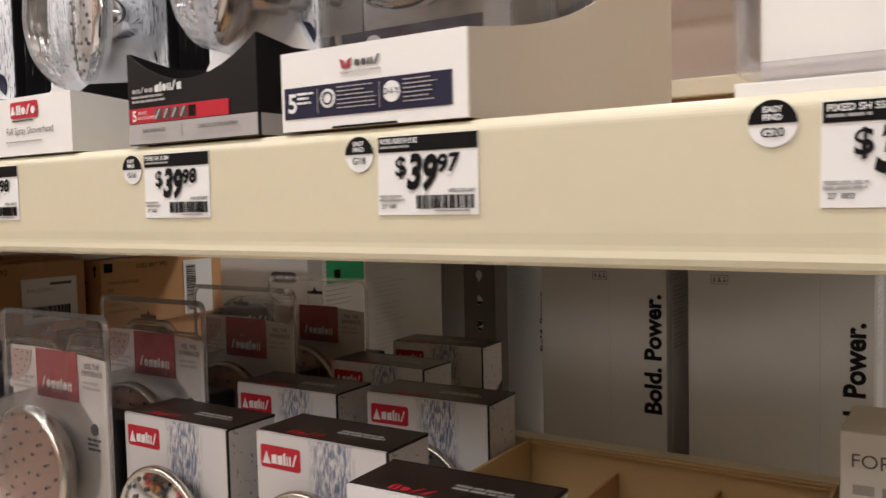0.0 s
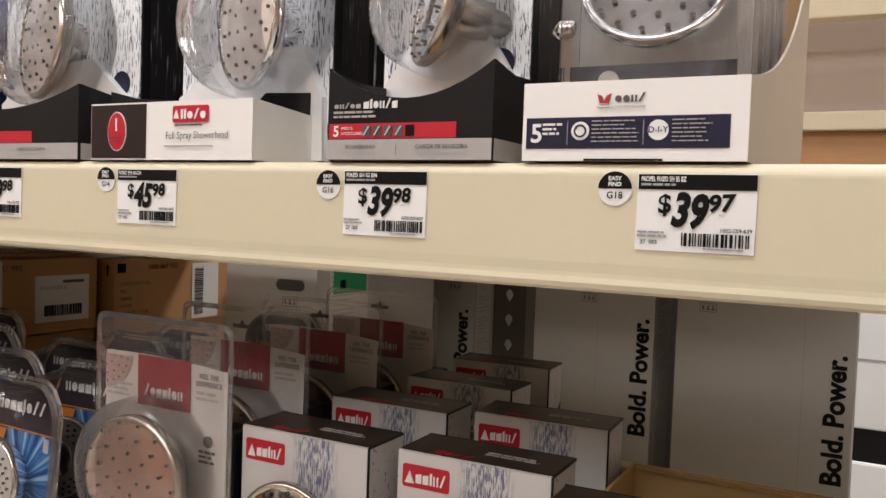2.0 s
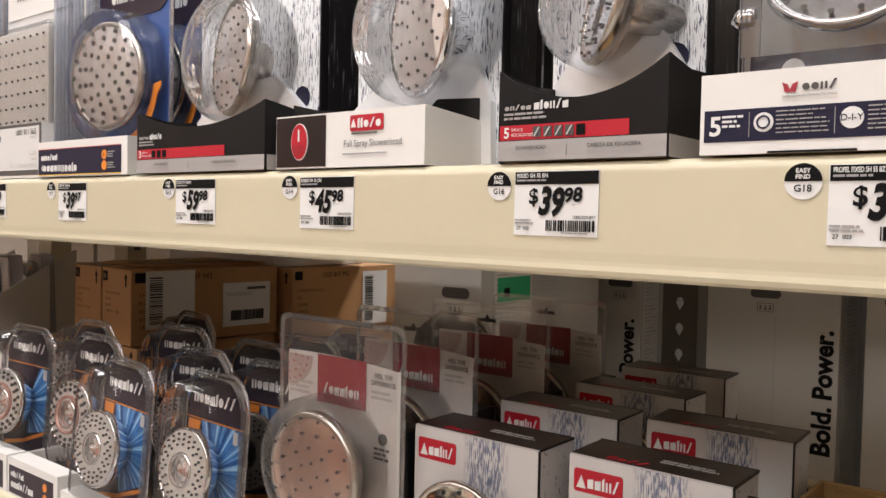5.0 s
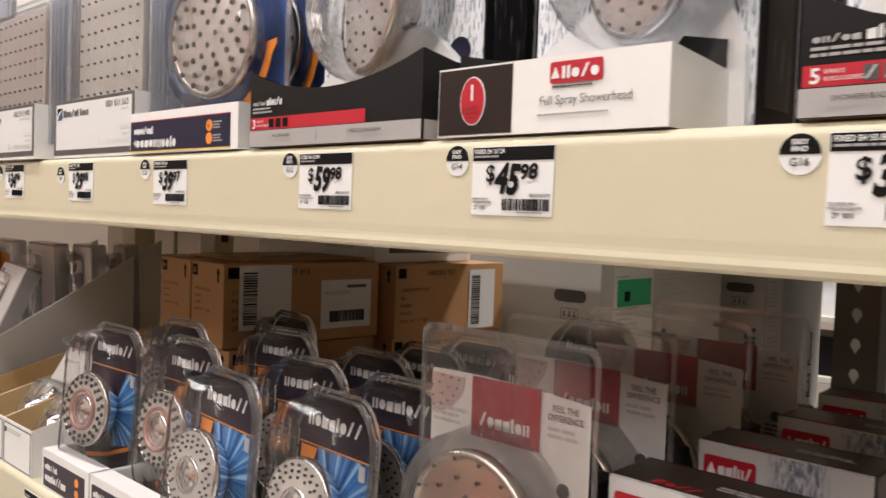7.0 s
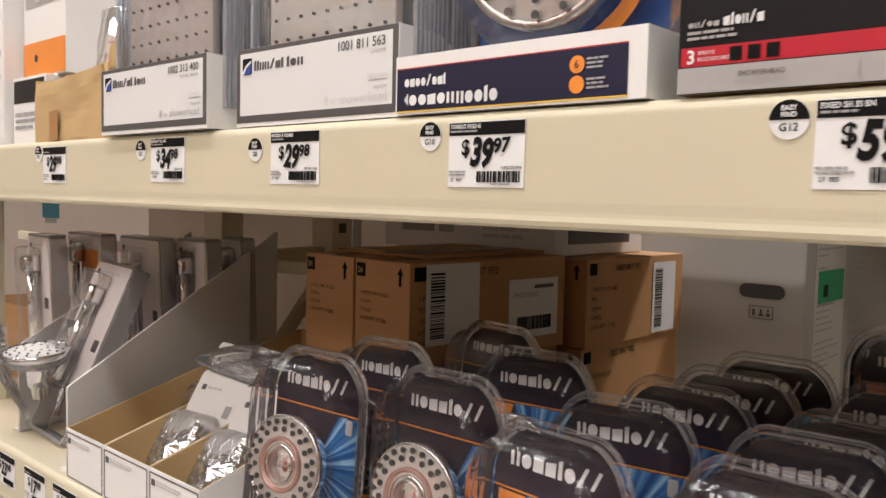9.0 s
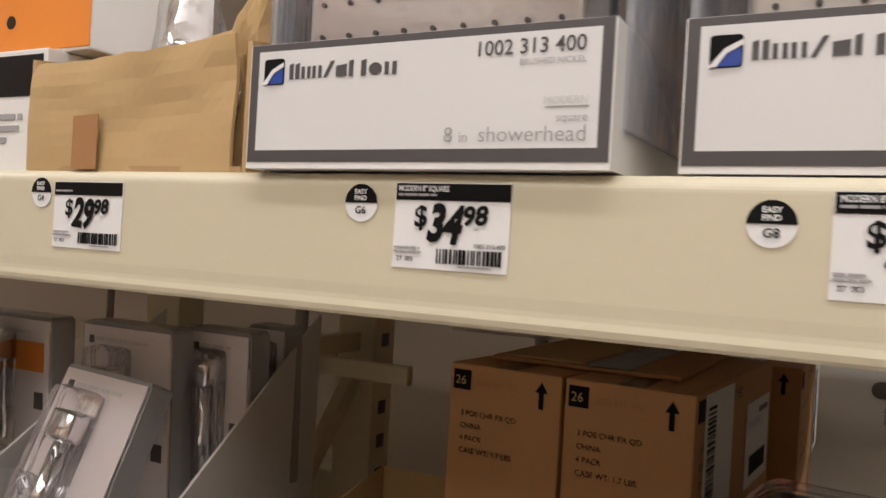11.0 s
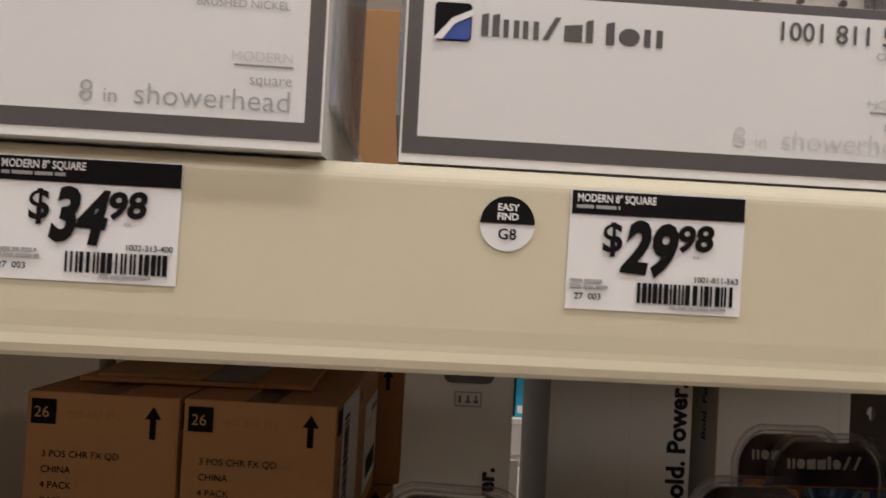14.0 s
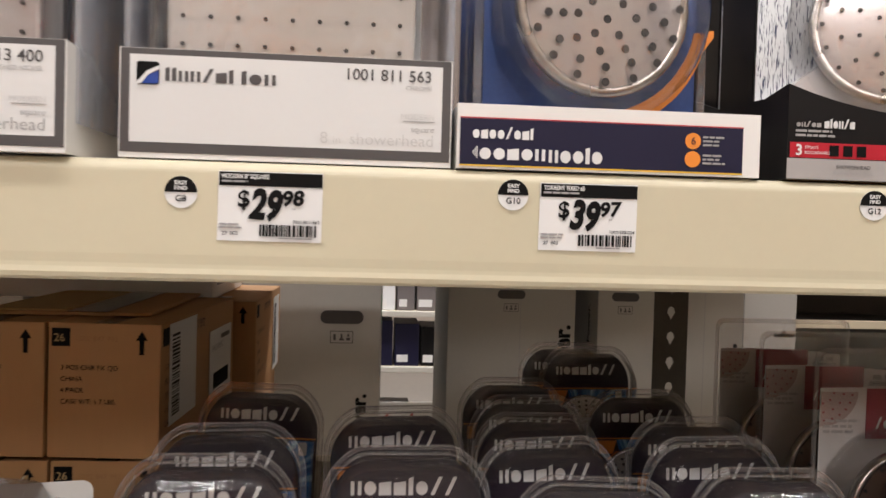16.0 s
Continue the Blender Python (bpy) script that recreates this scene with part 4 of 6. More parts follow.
behind = thing("cardboard_box", "plain kraft carton behind the white display trays", "box", (-1.62, 0.830, SHELF))
part("body", box(0, 0.36, 0, 0.20, 0, 0.19, 0.002), KRAFT, behind)
part("tape", box(0.0, 0.36, 0.085, 0.125, 0.1902, 0.1908), TAPE, behind)


def round_pack(x, y):
    """Clear clamshell with a large round head on a blue card with an orange swoosh."""
    ob = thing("shower_head_pack", "clear clamshell, large round nickel shower head on blue card", "shower head pack", (x, y, SHELF + 0.0045), "large round shower heads")
    h = 0.30
    part("shell_rim", rim(rounded(-0.1, 0.1, 0, h, 0.04, arch=0.01), 0.010, 0.046, 0.049), SHELL_EDGE, ob)
    part("card", slab(rounded(-0.092, 0.092, 0.008, h - 0.008, 0.034), 0.050, 0.051), PLASTIC_BLUE, ob, "blue printed card")
    part("card_header", slab(rounded(-0.088, 0.088, 0.222, h - 0.01, 0.03), 0.0485, 0.0495), PURPLE, ob)
    word_bars(-0.055, 0.04, 0.245, 0.262, 8, GREY_CARD, ob, 0.0475, seed=33)
    arc = [radians(a) for a in range(-82, -9, 6)]
    sweep = [(0.084 * math.cos(a), 0.134 + 0.084 * math.sin(a)) for a in arc] + [(0.0995, 0.1225), (0.0995, 0.1165)]
    sweep += [(0.094 * math.cos(a), 0.130 + 0.094 * math.sin(a)) for a in reversed(arc)][1:]
    part("swoosh", slab(sweep, 0.030, 0.0312), ORANGE, ob, "orange printed swoosh")
    part("blister", blister([(0.088 * math.cos(a * math.pi / 18), 0.132 + 0.094 * math.sin(a * math.pi / 18)) for a in range(36)], 0.047, -0.006, 0.008), TOP_BUBBLE, ob)
    shower_head(ob, 0.074, pose(0, 0.010, 0.134) @ pose(0, 0, 0, 0, 0, 8), [(0.063, 16, 0), (0.051, 14, 0.5), (0.039, 11, 0), (0.027, 8, 0.5), (0.013, 4, 0)], 0.0036, NICKEL, FACE, depth=0.03)
    disc_patch("badge", 0.07, 0.022, 0.006, ORANGE, ob, 0.0475)
    line_bars(0.072, 0.091, 0.034, 0.02, 2, GREY_CARD, ob, 0.0474, seed=35)
    return ob


for k in range(4):
    round_pack(-1.064, 0.447 + 0.062 * k)


def streak_box(x0, x1, y, h, head_at, r, head_turn, body, group, finish, plate_mat):
    """Black boxed pack with a white streaked front and a head under a bubble."""
    w = x1 - x0
    ob = thing("boxed_shower_head", f"boxed {finish} shower head, white streaked front, black sides", "shower head pack", (x0, y, SHELF + 0.0045), group)
    part("carton", box(0, w, 0.001, 0.07, 0, h, 0.0012), BLACK_CARD, ob, "black carton")
    part("front_card", box(0.0015, w - 0.0015, -0.0006, 0.0006, 0.002, h - 0.002), STREAKS, ob, "white card with blue streaks")
    part("side_print", box(w + 0.0002, w + 0.0007, 0.012, 0.058, 0.02, h - 0.02), DARK_STREAKS, ob)
    hx, hy, hz = head_at
    shower_head(ob, r, pose(hx, hy, hz) @ pose(0, 0, 0, *head_turn), [(r * 0.86, 18, 0), (r * 0.66, 12, 0.5), (r * 0.46, 9, 0), (r * 0.22, 5, 0.3)], r * 0.03, body, plate_mat, depth=0.022)
    part("blister", blister([(hx + r * 1.16 * math.cos(a * math.pi / 16), hz + r * 1.16 * math.sin(a * math.pi / 16)) for a in range(32)], -0.0008, hy - 0.022, 0.01), TOP_BUBBLE, ob)
    part("foil_tray", slab([(0.004, 0.002), (w - 0.004, 0.002), (w - 0.006, 0.062), (hx + r * 0.75, 0.112), (hx - r * 0.7, 0.105), (0.006, 0.066)], -0.010, -0.001), FOIL, ob, "shiny silver insert")
    disc_patch("seal", w - 0.028, 0.085, 0.013, NAVY, ob, -0.0018)
    return ob


for k in range(3):
    streak_box(-0.915, -0.690, 0.505 + 0.075 * k, 0.34, (0.108, -0.034, 0.135), 0.069, (-4, 0, -20), NICKEL, "boxed shower heads with three sprays", "nickel", FACE)
    streak_box(-0.640, -0.447, 0.515 + 0.075 * k, 0.34, (0.115, -0.034, 0.135), 0.068, (0, 0, -26), CHROME, "boxed chrome shower heads", "chrome", FACE)
    streak_box(-0.392, -0.247, 0.515 + 0.075 * k, 0.34, (0.070, -0.038, 0.128), 0.050, (-10, 0, -46), NICKEL, "boxed shower heads with five sprays", "nickel", CHROME)


def bowl_pack(x, y):
    """Clear pack with a wide chrome head that looks down."""
    ob = thing("shower_head_pack", "clear clamshell pack with a wide chrome shower head tipped downwards", "shower head pack", (x, y, SHELF + 0.0045), "chrome heads in the curved tray")
    part("shell_rim", rim(rounded(-0.069, 0.069, 0, 0.30, 0.02), 0.008, 0.045, 0.048), SHELL_EDGE, ob)
    part("card", box(-0.064, 0.064, 0.049, 0.050, 0.006, 0.29), GREY_CARD, ob)
    part("foot_print", box(-0.060, 0.060, 0.016, 0.017, 0.045, 0.070), NAVY, ob, "dark printed foot band")
    disc_patch("dial", -0.03, 0.058, 0.008, GREY_CARD, ob, 0.0150)
    part("blister", blister(rounded(-0.064, 0.064, 0.004, 0.20, 0.03), 0.047, -0.012, 0.01), TOP_BUBBLE, ob)
    shower_head(ob, 0.054, pose(0, 0.022, 0.130) @ pose(0, 0, 0, -26, 6, 4), [(0.046, 16, 0), (0.034, 12, 0.5), (0.02, 8, 0)], 0.0022, CHROME, GUNMETAL, depth=0.03)
    part("lever", lathe([(0, 0), (0.007, 0.002), (0.009, 0.012), (0.006, 0.02), (0, 0.022)], 16), CHROME, ob, smooth=True).matrix_local = pose(-0.055, 0.012, 0.098, 0, 0, 60)
    return ob


for k in range(4):
    bowl_pack(-0.137, 0.452 + 0.066 * k)

# clear pack with a white card right of the curved tray
pack = thing("white_card_pack", "clear clamshell pack with a large plain white card", "shower head pack", (0.088, 0.452, SHELF))
part("tray_floor", box(0, 0.2, 0, 0.10, 0, 0.010, 0.001), GREY_CARD, pack)
part("card", box(0.012, 0.19, 0.006, 0.014, 0.0105, 0.33, 0.002), WHITE_CARD, pack)
part("shell_rim", rim(rounded(0.0, 0.2, 0.0105, 0.335, 0.01), 0.011, 0.0, 0.003), SHELL_EDGE, pack)
tagged(part("side_flute", flutes(0.004, 0.006, 0.3, 6), SHELL_EDGE, pack), kind="stuff")

# left end of the upper shelf
book = thing("upright_carton", "white carton with yellow corner label and small black print", "carton", (-2.225, 0.432, SHELF))
part("body", box(0, 0.135, 0, 0.10, 0, 0.34, 0.002), WHITE_CARD, book)
part("label", box(0.04, 0.1335, -0.0008, -0.0002, 0.265, 0.335), YELLOW, book, "yellow corner label")
line_bars(0.03, 0.125, 0.20, 0.05, 12, GREY_INK, book, -0.001, seed=51)
small = thing("small_carton", "small white carton with dark end panel", "carton", (-2.085, 0.445, SHELF))
part("body", box(0, 0.125, 0, 0.16, 0, 0.105, 0.0015), WHITE_CARD, small)
part("lid_panel", box(0.005, 0.12, -0.0008, -0.0002, 0.065, 0.10), BLACK_CARD, small)
line_bars(0.01, 0.11, 0.05, 0.02, 3, GREY_INK, small, -0.001, seed=53)
faucet_box = thing("faucet_carton", "white and orange carton with faucet pictures on a smaller carton", "carton", (-2.085, 0.462, SHELF + 0.1055))
part("body", box(0, 0.155, 0, 0.14, 0, 0.30, 0.002), WHITE_CARD, faucet_box)
part("orange_band", box(0.0005, 0.1545, -0.0008, -0.0002, 0.003, 0.055), ORANGE, faucet_box, "orange lower band")
part("picture", box(0.0105, 0.145, -0.0008, -0.0002, 0.11, 0.20), SILVER_CARD, faucet_box)
part("picture_shape", slab([(0.05, 0.115), (0.07, 0.115), (0.066, 0.15), (0.08, 0.175), (0.11, 0.177), (0.112, 0.155), (0.122, 0.155), (0.122, 0.19), (0.075, 0.194), (0.052, 0.165)], -0.0016, -0.001), CHROME, faucet_box)
disc_patch("dot", 0.05, 0.03, 0.006, BROWN_CARD, faucet_box, -0.0014)
bag = thing("plastic_bag", "crumpled clear plastic bag with a chrome fitting", "bag", (-1.86, 0.50, SHELF + 0.004))
bm = lathe([(0, 0.0), (0.045, 0.0), (0.052, 0.04), (0.045, 0.09), (0.03, 0.14), (0.026, 0.19), (0.0, 0.20)], 20)
for v in bm.verts:
    d = noise.noise(v.co * 28) * 0.018
    v.co = (v.co.x + d, v.co.z * 0.5 + d * 0.5, v.co.y)
part("film", bm, BUBBLE, bag, smooth=True)
part("fitting", move(lathe([(0, 0), (0.028, 0.0), (0.030, 0.02), (0.018, 0.028), (0.014, 0.07), (0.02, 0.074), (0.02, 0.09), (0, 0.09)], 24), pose(0, 0, 0.02, 90)), CHROME, bag, "chrome fitting", smooth=True)


# ---- goods of the lower level ----
def spray_clamshell(place, name="spray_head_pack", bold=False):
    """Arched clear clamshell: dark header card, blue rays, an orange foot line, a round head."""
    ob = thing(name, "arched clear clamshell, chrome shower head on dark blue card", "shower head pack", place, "arched shower head packs")
    w, h = 0.150, 0.232
    o = rounded(-w / 2, w / 2, 0.0, h - 0.016, 0.036, 8, arch=0.016)
    part("shell_rim", rim(o, 0.0045, 0.034, 0.0365), RIM_CLEAR, ob)
    part("rim_edge", rim(o, 0.0012, 0.0330, 0.0339), SHELL_EDGE, ob, "bright outer edge of the shell")
    part("rim_ridge", rim([(x * 0.95, 0.006 + z * 0.95) for x, z in o], 0.0020, 0.026, 0.0335), SHELL_EDGE, ob)
    part("blister", blister([(x * 0.92, 0.010 + z * 0.915) for x, z in o], 0.034, -0.010, 0.012), BUBBLE, ob)
    part("card", slab([(x * 0.90, 0.010 + z * 0.905) for x, z in o], 0.0355, 0.0365), PURPLE, ob, "dark printed card")
    rays = [(0.006, 0.050), (0.064, 0.062), (0.064, 0.160), (0.034, 0.160), (0.016, 0.126)] if bold else [(0.0, 0.042), (0.064, 0.066), (0.064, 0.161), (-0.030, 0.161)]
    part("ray_print", slab(rays, 0.0345, 0.0352), RAYS, ob, "blue ray print")
    if not bold:
        part("warm_print", slab([(-0.060, 0.143), (-0.036, 0.143), (-0.030, 0.160), (-0.060, 0.160)], 0.0338, 0.0343), ORANGE, ob, "small warm print")
    top = rounded(-0.0665, 0.0665, 0.150, 0.206, 0.032, 8, arch=0.013)
    part("card_header", slab([(x, max(z, 0.164)) for x, z in top], 0.0342, 0.0350), PURPLE, ob, "dark purple header")
    part("gold_rule", box(-0.066, 0.066, 0.0338, 0.0341, 0.1622, 0.1637), ORANGE, ob)
    part("foot_line", slab([(-0.058, 0.022), (0.0, 0.034), (0.062, 0.056), (0.062, 0.062), (0.0, 0.040), (-0.058, 0.028)], 0.0338, 0.0345), ORANGE, ob, "orange foot line")
    part("foot_card", slab([(-0.058, 0.014), (0.058, 0.014), (0.062, 0.054), (0.0, 0.033), (-0.058, 0.021)], 0.0342, 0.0350), PURPLE, ob)
    word_bars(-0.050, 0.046, 0.184, 0.200, 8, PAPER, ob, 0.0330, seed=61)
    part("bottle_picture", slab(rounded(0.046, 0.056, 0.143, 0.159, 0.002), 0.0333, 0.0338), FAINT_INK, ob)
    rings = [(0.0460, 24, 0), (0.0380, 18, 0.5)] if bold else [(0.0450, 24, 0), (0.0385, 22, 0.5), (0.0320, 16, 0)]
    head = shower_head(ob, 0.053, pose(-0.012, 0.002, 0.104) @ pose(0, 0, 0, -3, 0, 4), rings, 0.0033 if bold else 0.0019, CHROME, PLATE_LIGHT, depth=0.032, face_in=0.94, neck=False)
    if bold:
        part("inner_ring", lathe([(0.030, -0.004), (0.0295, -0.0078), (0.0265, -0.0082), (0.0250, -0.0045)], 28), ROSE_PLATE, head, "rosy clear inner ring", smooth=True)
    part("centre_cap", lathe([(0.0225, -0.004), (0.0215, -0.0075), (0.0195, -0.006), (0.016, -0.006), (0.0145, -0.008), (0.010, -0.0065), (0.006, -0.0095), (0, -0.010)], 28), CHROME, head, "chrome ringed centre", smooth=True)
    return ob


COLUMNS = {-1.380: (0.452, 0.560, 0.760), -1.205: (0.480, 0.641), -1.050: (0.434, 0.566, 0.676, 0.774, 0.893), -0.882: (0.460, 0.572, 0.660, 0.817)}
protos = {}
rnd = random.Random(5)
for cx, ys in COLUMNS.items():
    for i, y in enumerate(ys):
        lift = 0.020 if cx < -1.1 else 0.006
        tip = -2 - 3 * rnd.random()
        m = pose(cx + rnd.uniform(-0.008, 0.008), y, LOW + lift, tip, rnd.uniform(-1.5, 1.5), rnd.uniform(-5, 5))
        kind = cx < -1.25 or (cx < -1.1 and i == 0)
        if kind not in protos:
            protos[kind] = spray_clamshell((0, 0, 0), bold=kind)
            protos[kind].matrix_world = m
        else:
            copy_thing(protos[kind], m)
proto = protos[False]
riser = thing("kraft_carton", "flat kraft carton under two arched packs", "carton", (-1.0, 0.965, LOW))
part("body", box(0, 0.165, 0, 0.12, 0, 0.034, 0.0015), KRAFT, riser)
part("flap", box(0.002, 0.163, 0.001, 0.058, 0.0342, 0.0352), KRAFT, riser)
for x, y in ((-0.905, 1.0), (-0.930, 1.042)):
    copy_thing(proto, pose(x, y, LOW + 0.036, -3, 0, 3))
# an emptied shell that lies across the carded arms
empty = thing("clear_shell", "empty clear plastic clamshell lying across white carded packs", "clamshell")
empty.matrix_world = Matrix.Translation((-1.548, 0.650, 1.172)) @ Matrix.Rotation(radians(8), 4, "Z") @ Matrix.Rotation(radians(6), 4, "Y") @ Matrix(((0, 0, -1, 0), (1, 0, 0, 0), (0, -1, 0, 0), (0, 0, 0, 1)))
shape = rounded(-0.058, 0.058, 0.0, 0.215, 0.030, 8, arch=0.012)
part("shell_rim", rim(shape, 0.009, 0.010, 0.0125), FLUTE, empty, "stiff clear rim")
part("shell_front", blister([(x * 0.86, 0.014 + z * 0.87) for x, z in shape], 0.010, -0.006, 0.020), HAZE, empty)
part("shell_back", blister([(x * 0.86, 0.014 + z * 0.87) for x, z in shape], 0.0125, 0.022, 0.010), HAZE, empty)
part("head_socket", lathe([(0.040, -0.004), (0.036, -0.010), (0.032, -0.006), (0.020, -0.008), (0.018, 0.0)], 28), FLUTE, empty, smooth=True).matrix_local = pose(0, 0.004, 0.10)


def low_tray(x0, x1, h, kind):
    w = x1 - x0
    white = kind == "band"
    ob = thing("card_tray", "white card tray with a dark printed band" if white else "white card tray with kraft inside and thin dark border", "display tray", (x0, 0.428, LOW), "card trays on the lower shelf")
    d = 0.42
    part("front_panel", box(0, w, 0, 0.002, 0, h), WHITE_CARD, ob)
    rise = [(0.0022, 0), (d, 0), (d, h + (0.0 if white else 0.10)), (0.20, h + (0.0 if white else 0.055)), (0.0022, h)]
    for a in (0.0, w - 0.002):
        part("side_panel", side_slab(rise, a, a + 0.002), WHITE_CARD if white else KRAFT_PALE, ob)
    if not white:
        part("outer_side", side_slab(rise, w + 0.0002, w + 0.0008), WHITE_CARD, ob)
    part("tray_floor", box(0.002, w - 0.002, 0.002, d, 0, 0.002), KRAFT_IN, ob)
    part("back_panel", box(0.002, w - 0.002, d - 0.002, d, 0.002, rise[2][1]), KRAFT_PALE, ob)
    part("lining", box(0.0025, w - 0.0025, 0.0022, 0.003, 0.002, h - 0.001), KRAFT_IN if not white else WHITE_CARD, ob)
    if white:
        print_patch("band", 0.006, w - 0.012, 0.004, h - 0.010, PURPLE, ob, -0.0006, "dark printed band")
        word_bars(0.012, 0.055, h - 0.026, h - 0.017, 8, PAPER, ob, -0.0012, seed=71)
        word_bars(0.012, 0.085, h - 0.043, h - 0.031, 9, PAPER, ob, -0.0012, seed=72)
        for z in (h - 0.022, h - 0.038):
            disc_patch("badge", w - 0.036, z, 0.006, ORANGE, ob, -0.0012)
        part("top_flap", box(0.001, w - 0.001, 0.0, 0.03, h + 0.0005, h + 0.0015), WHITE_CARD, ob)
    else:
        part("border", rim_rect(0.002, w - 0.002, 0.002, h - 0.004, 0.0018), DARK_GREY, ob)
        part("logo", slab([(0.008, h - 0.02), (0.016, h - 0.02), (0.016, h - 0.012), (0.008, h - 0.012)], -0.0012, -0.0006), DARK_GREY, ob)
        line_bars(0.02, w - 0.02, h - 0.012, h - 0.02, 2, FAINT_INK, ob, -0.0012, seed=73)
    return ob


for x0, x1 in ((-1.856, -1.742), (-1.740, -1.620), (-1.618, -1.502)):
    low_tray(x0, x1, 0.072, "kraft")
for cx in (-1.458, -1.296, -1.130, -0.966):
    low_tray(cx, cx + 0.157, 0.056 if cx < -1.14 else 0.04, "band")


def arm_card(x, y, tilt, turn, group="carded shower arms"):
    """White hang card with a chrome shower arm and flange in a small bubble."""
    ob = thing("arm_card", "white hang card with a chrome shower arm under clear plastic", "shower arm pack", (x, y, LOW + 0.008), group)
    ob.matrix_world = pose(x, y, LOW + 0.008, tilt, 0, turn)
    part("card", slab(rounded(-0.050, 0.050, 0, 0.178, 0.012), 0.0, 0.001), WHITE_CARD, ob)
    part("logo", box(-0.038, -0.030, -0.0008, -0.0003, 0.146, 0.154), DARK_GREY, ob)
    line_bars(-0.026, 0.01, 0.152, 0.146, 1, FAINT_INK, ob, -0.0008, seed=75)
    print_patch("icon", 0.026, 0.038, 0.112, 0.130, GREY_INK, ob, -0.0008)
    bm = bmesh.new()
    pts = [(-0.004, 0.030), (0.0, 0.050), (0.006, 0.072), (0.014, 0.092)]
    for (ax, az), (bx, bz) in zip(pts, pts[1:]):
        d = Vector((bx - ax, 0, bz - az))
        m = Matrix.Translation(((ax + bx) / 2, -0.016, (az + bz) / 2)) @ d.to_track_quat("Z", "Y").to_matrix().to_4x4()
        bmesh.ops.create_cone(bm, cap_ends=True, segments=14, radius1=0.009, radius2=0.009, depth=d.length * 1.15, matrix=m)
    part("shower_arm", bm, CHROME, ob, "bent chrome arm", smooth=True)
    disc = lathe([(0, -0.036), (0.014, -0.035), (0.026, -0.026), (0.036, -0.014), (0.038, -0.006), (0, -0.006)], 28)
    for v in disc.verts:
        v.co *= 1 + 0.22 * noise.noise(v.co * 120)
    part("flange", move(disc, pose(-0.004, 0, 0.050)), CHROME, ob, "crinkled bright chrome flange")
    part("blister", blister(rounded(-0.043, 0.040, 0.004, 0.112, 0.030), -0.0004, -0.040, 0.020), TOP_BUBBLE, ob)
    return ob


for x, y, tl, tn in ((-1.678, 0.492, -34, 8), (-1.558, 0.480, -36, 8), (-1.56, 0.60, -30, 12), (-1.80, 0.60, -24, -4), (-1.672, 0.62, -32, -2)):
    arm_card(x, y, tl, tn)


def hinged_pack(name, label, m, w, h, group, shower=False, orange=False):
    """Tall clear pack with a grey rim; a chrome hand piece on a pale card."""
    ob = thing(name, label, "shower pack", (0, 0, 0), group)
    ob.matrix_world = m
    part("shell_rim", rim(rounded(0, w, 0, h, 0.008), 0.006, 0.0, 0.030), PACK_SIDE, ob, "greyish clear edge of the pack")
    part("card", box(0.004, w - 0.004, -0.0022, -0.0006, h * (0.30 if shower else 0.02), h - 0.005), ROSY_CARD, ob, "pale pinkish card")
    part("logo", box(0.014, 0.022, -0.0030, -0.0024, h - 0.026, h - 0.017), DARK_GREY, ob)
    line_bars(0.026, w - 0.02, h - 0.018, h - 0.026, 1, FAINT_INK, ob, -0.0030, seed=81)
    if orange:
        part("print", box(0.012, w - 0.012, -0.0030, -0.0024, h * 0.70, h * 0.86), ORANGE, ob, "orange print")
    part("icon", box(w - 0.028, w - 0.012, -0.0030, -0.0024, h * 0.5, h * 0.5 + 0.02), DARK_GREY, ob)
    bar = bmesh.new()
    bmesh.ops.create_cone(bar, cap_ends=True, segments=16, radius1=0.008, radius2=0.008, depth=h * 0.5, matrix=pose(w * 0.42, -0.014, h * 0.55))
    part("chrome_bar", bar, CHROME, ob, smooth=True)
    part("slider", box(w * 0.42 - 0.014, w * 0.42 + 0.018, -0.030, -0.003, h * 0.74, h * 0.74 + 0.032, 0.006), CHROME, ob, "chrome slider", smooth=True)
    part("cover", box(w * 0.42 - 0.024, w * 0.42 + 0.028, -0.036, -0.0035, h * 0.26, h * 0.92, 0.010), BUBBLE, ob)
    return ob


leaning = hinged_pack("hand_shower_pack", "tall clear hand shower pack leaning on the divider", pose(-2.118, 0.476, LOW + 0.012, -23, 3, 0), 0.128, 0.305, "", shower=True)
shower_head(leaning, 0.055, pose(0.035, -0.055, 0.125) @ pose(0, 0, 0, -62, 0, 0), [(0.045, 18, 0), (0.032, 12, 0.5), (0.018, 8, 0)], 0.0022, CHROME, WHITE_CARD, depth=0.03)
bm = lathe([(0.064, -0.04), (0.066, 0.02), (0.05, 0.06), (0.03, 0.10), (0.026, 0.12)], 20)
part("head_cover", move(bm, pose(0.035, -0.055, 0.125, -62)), BUBBLE, leaning, "clear head bubble", smooth=True)

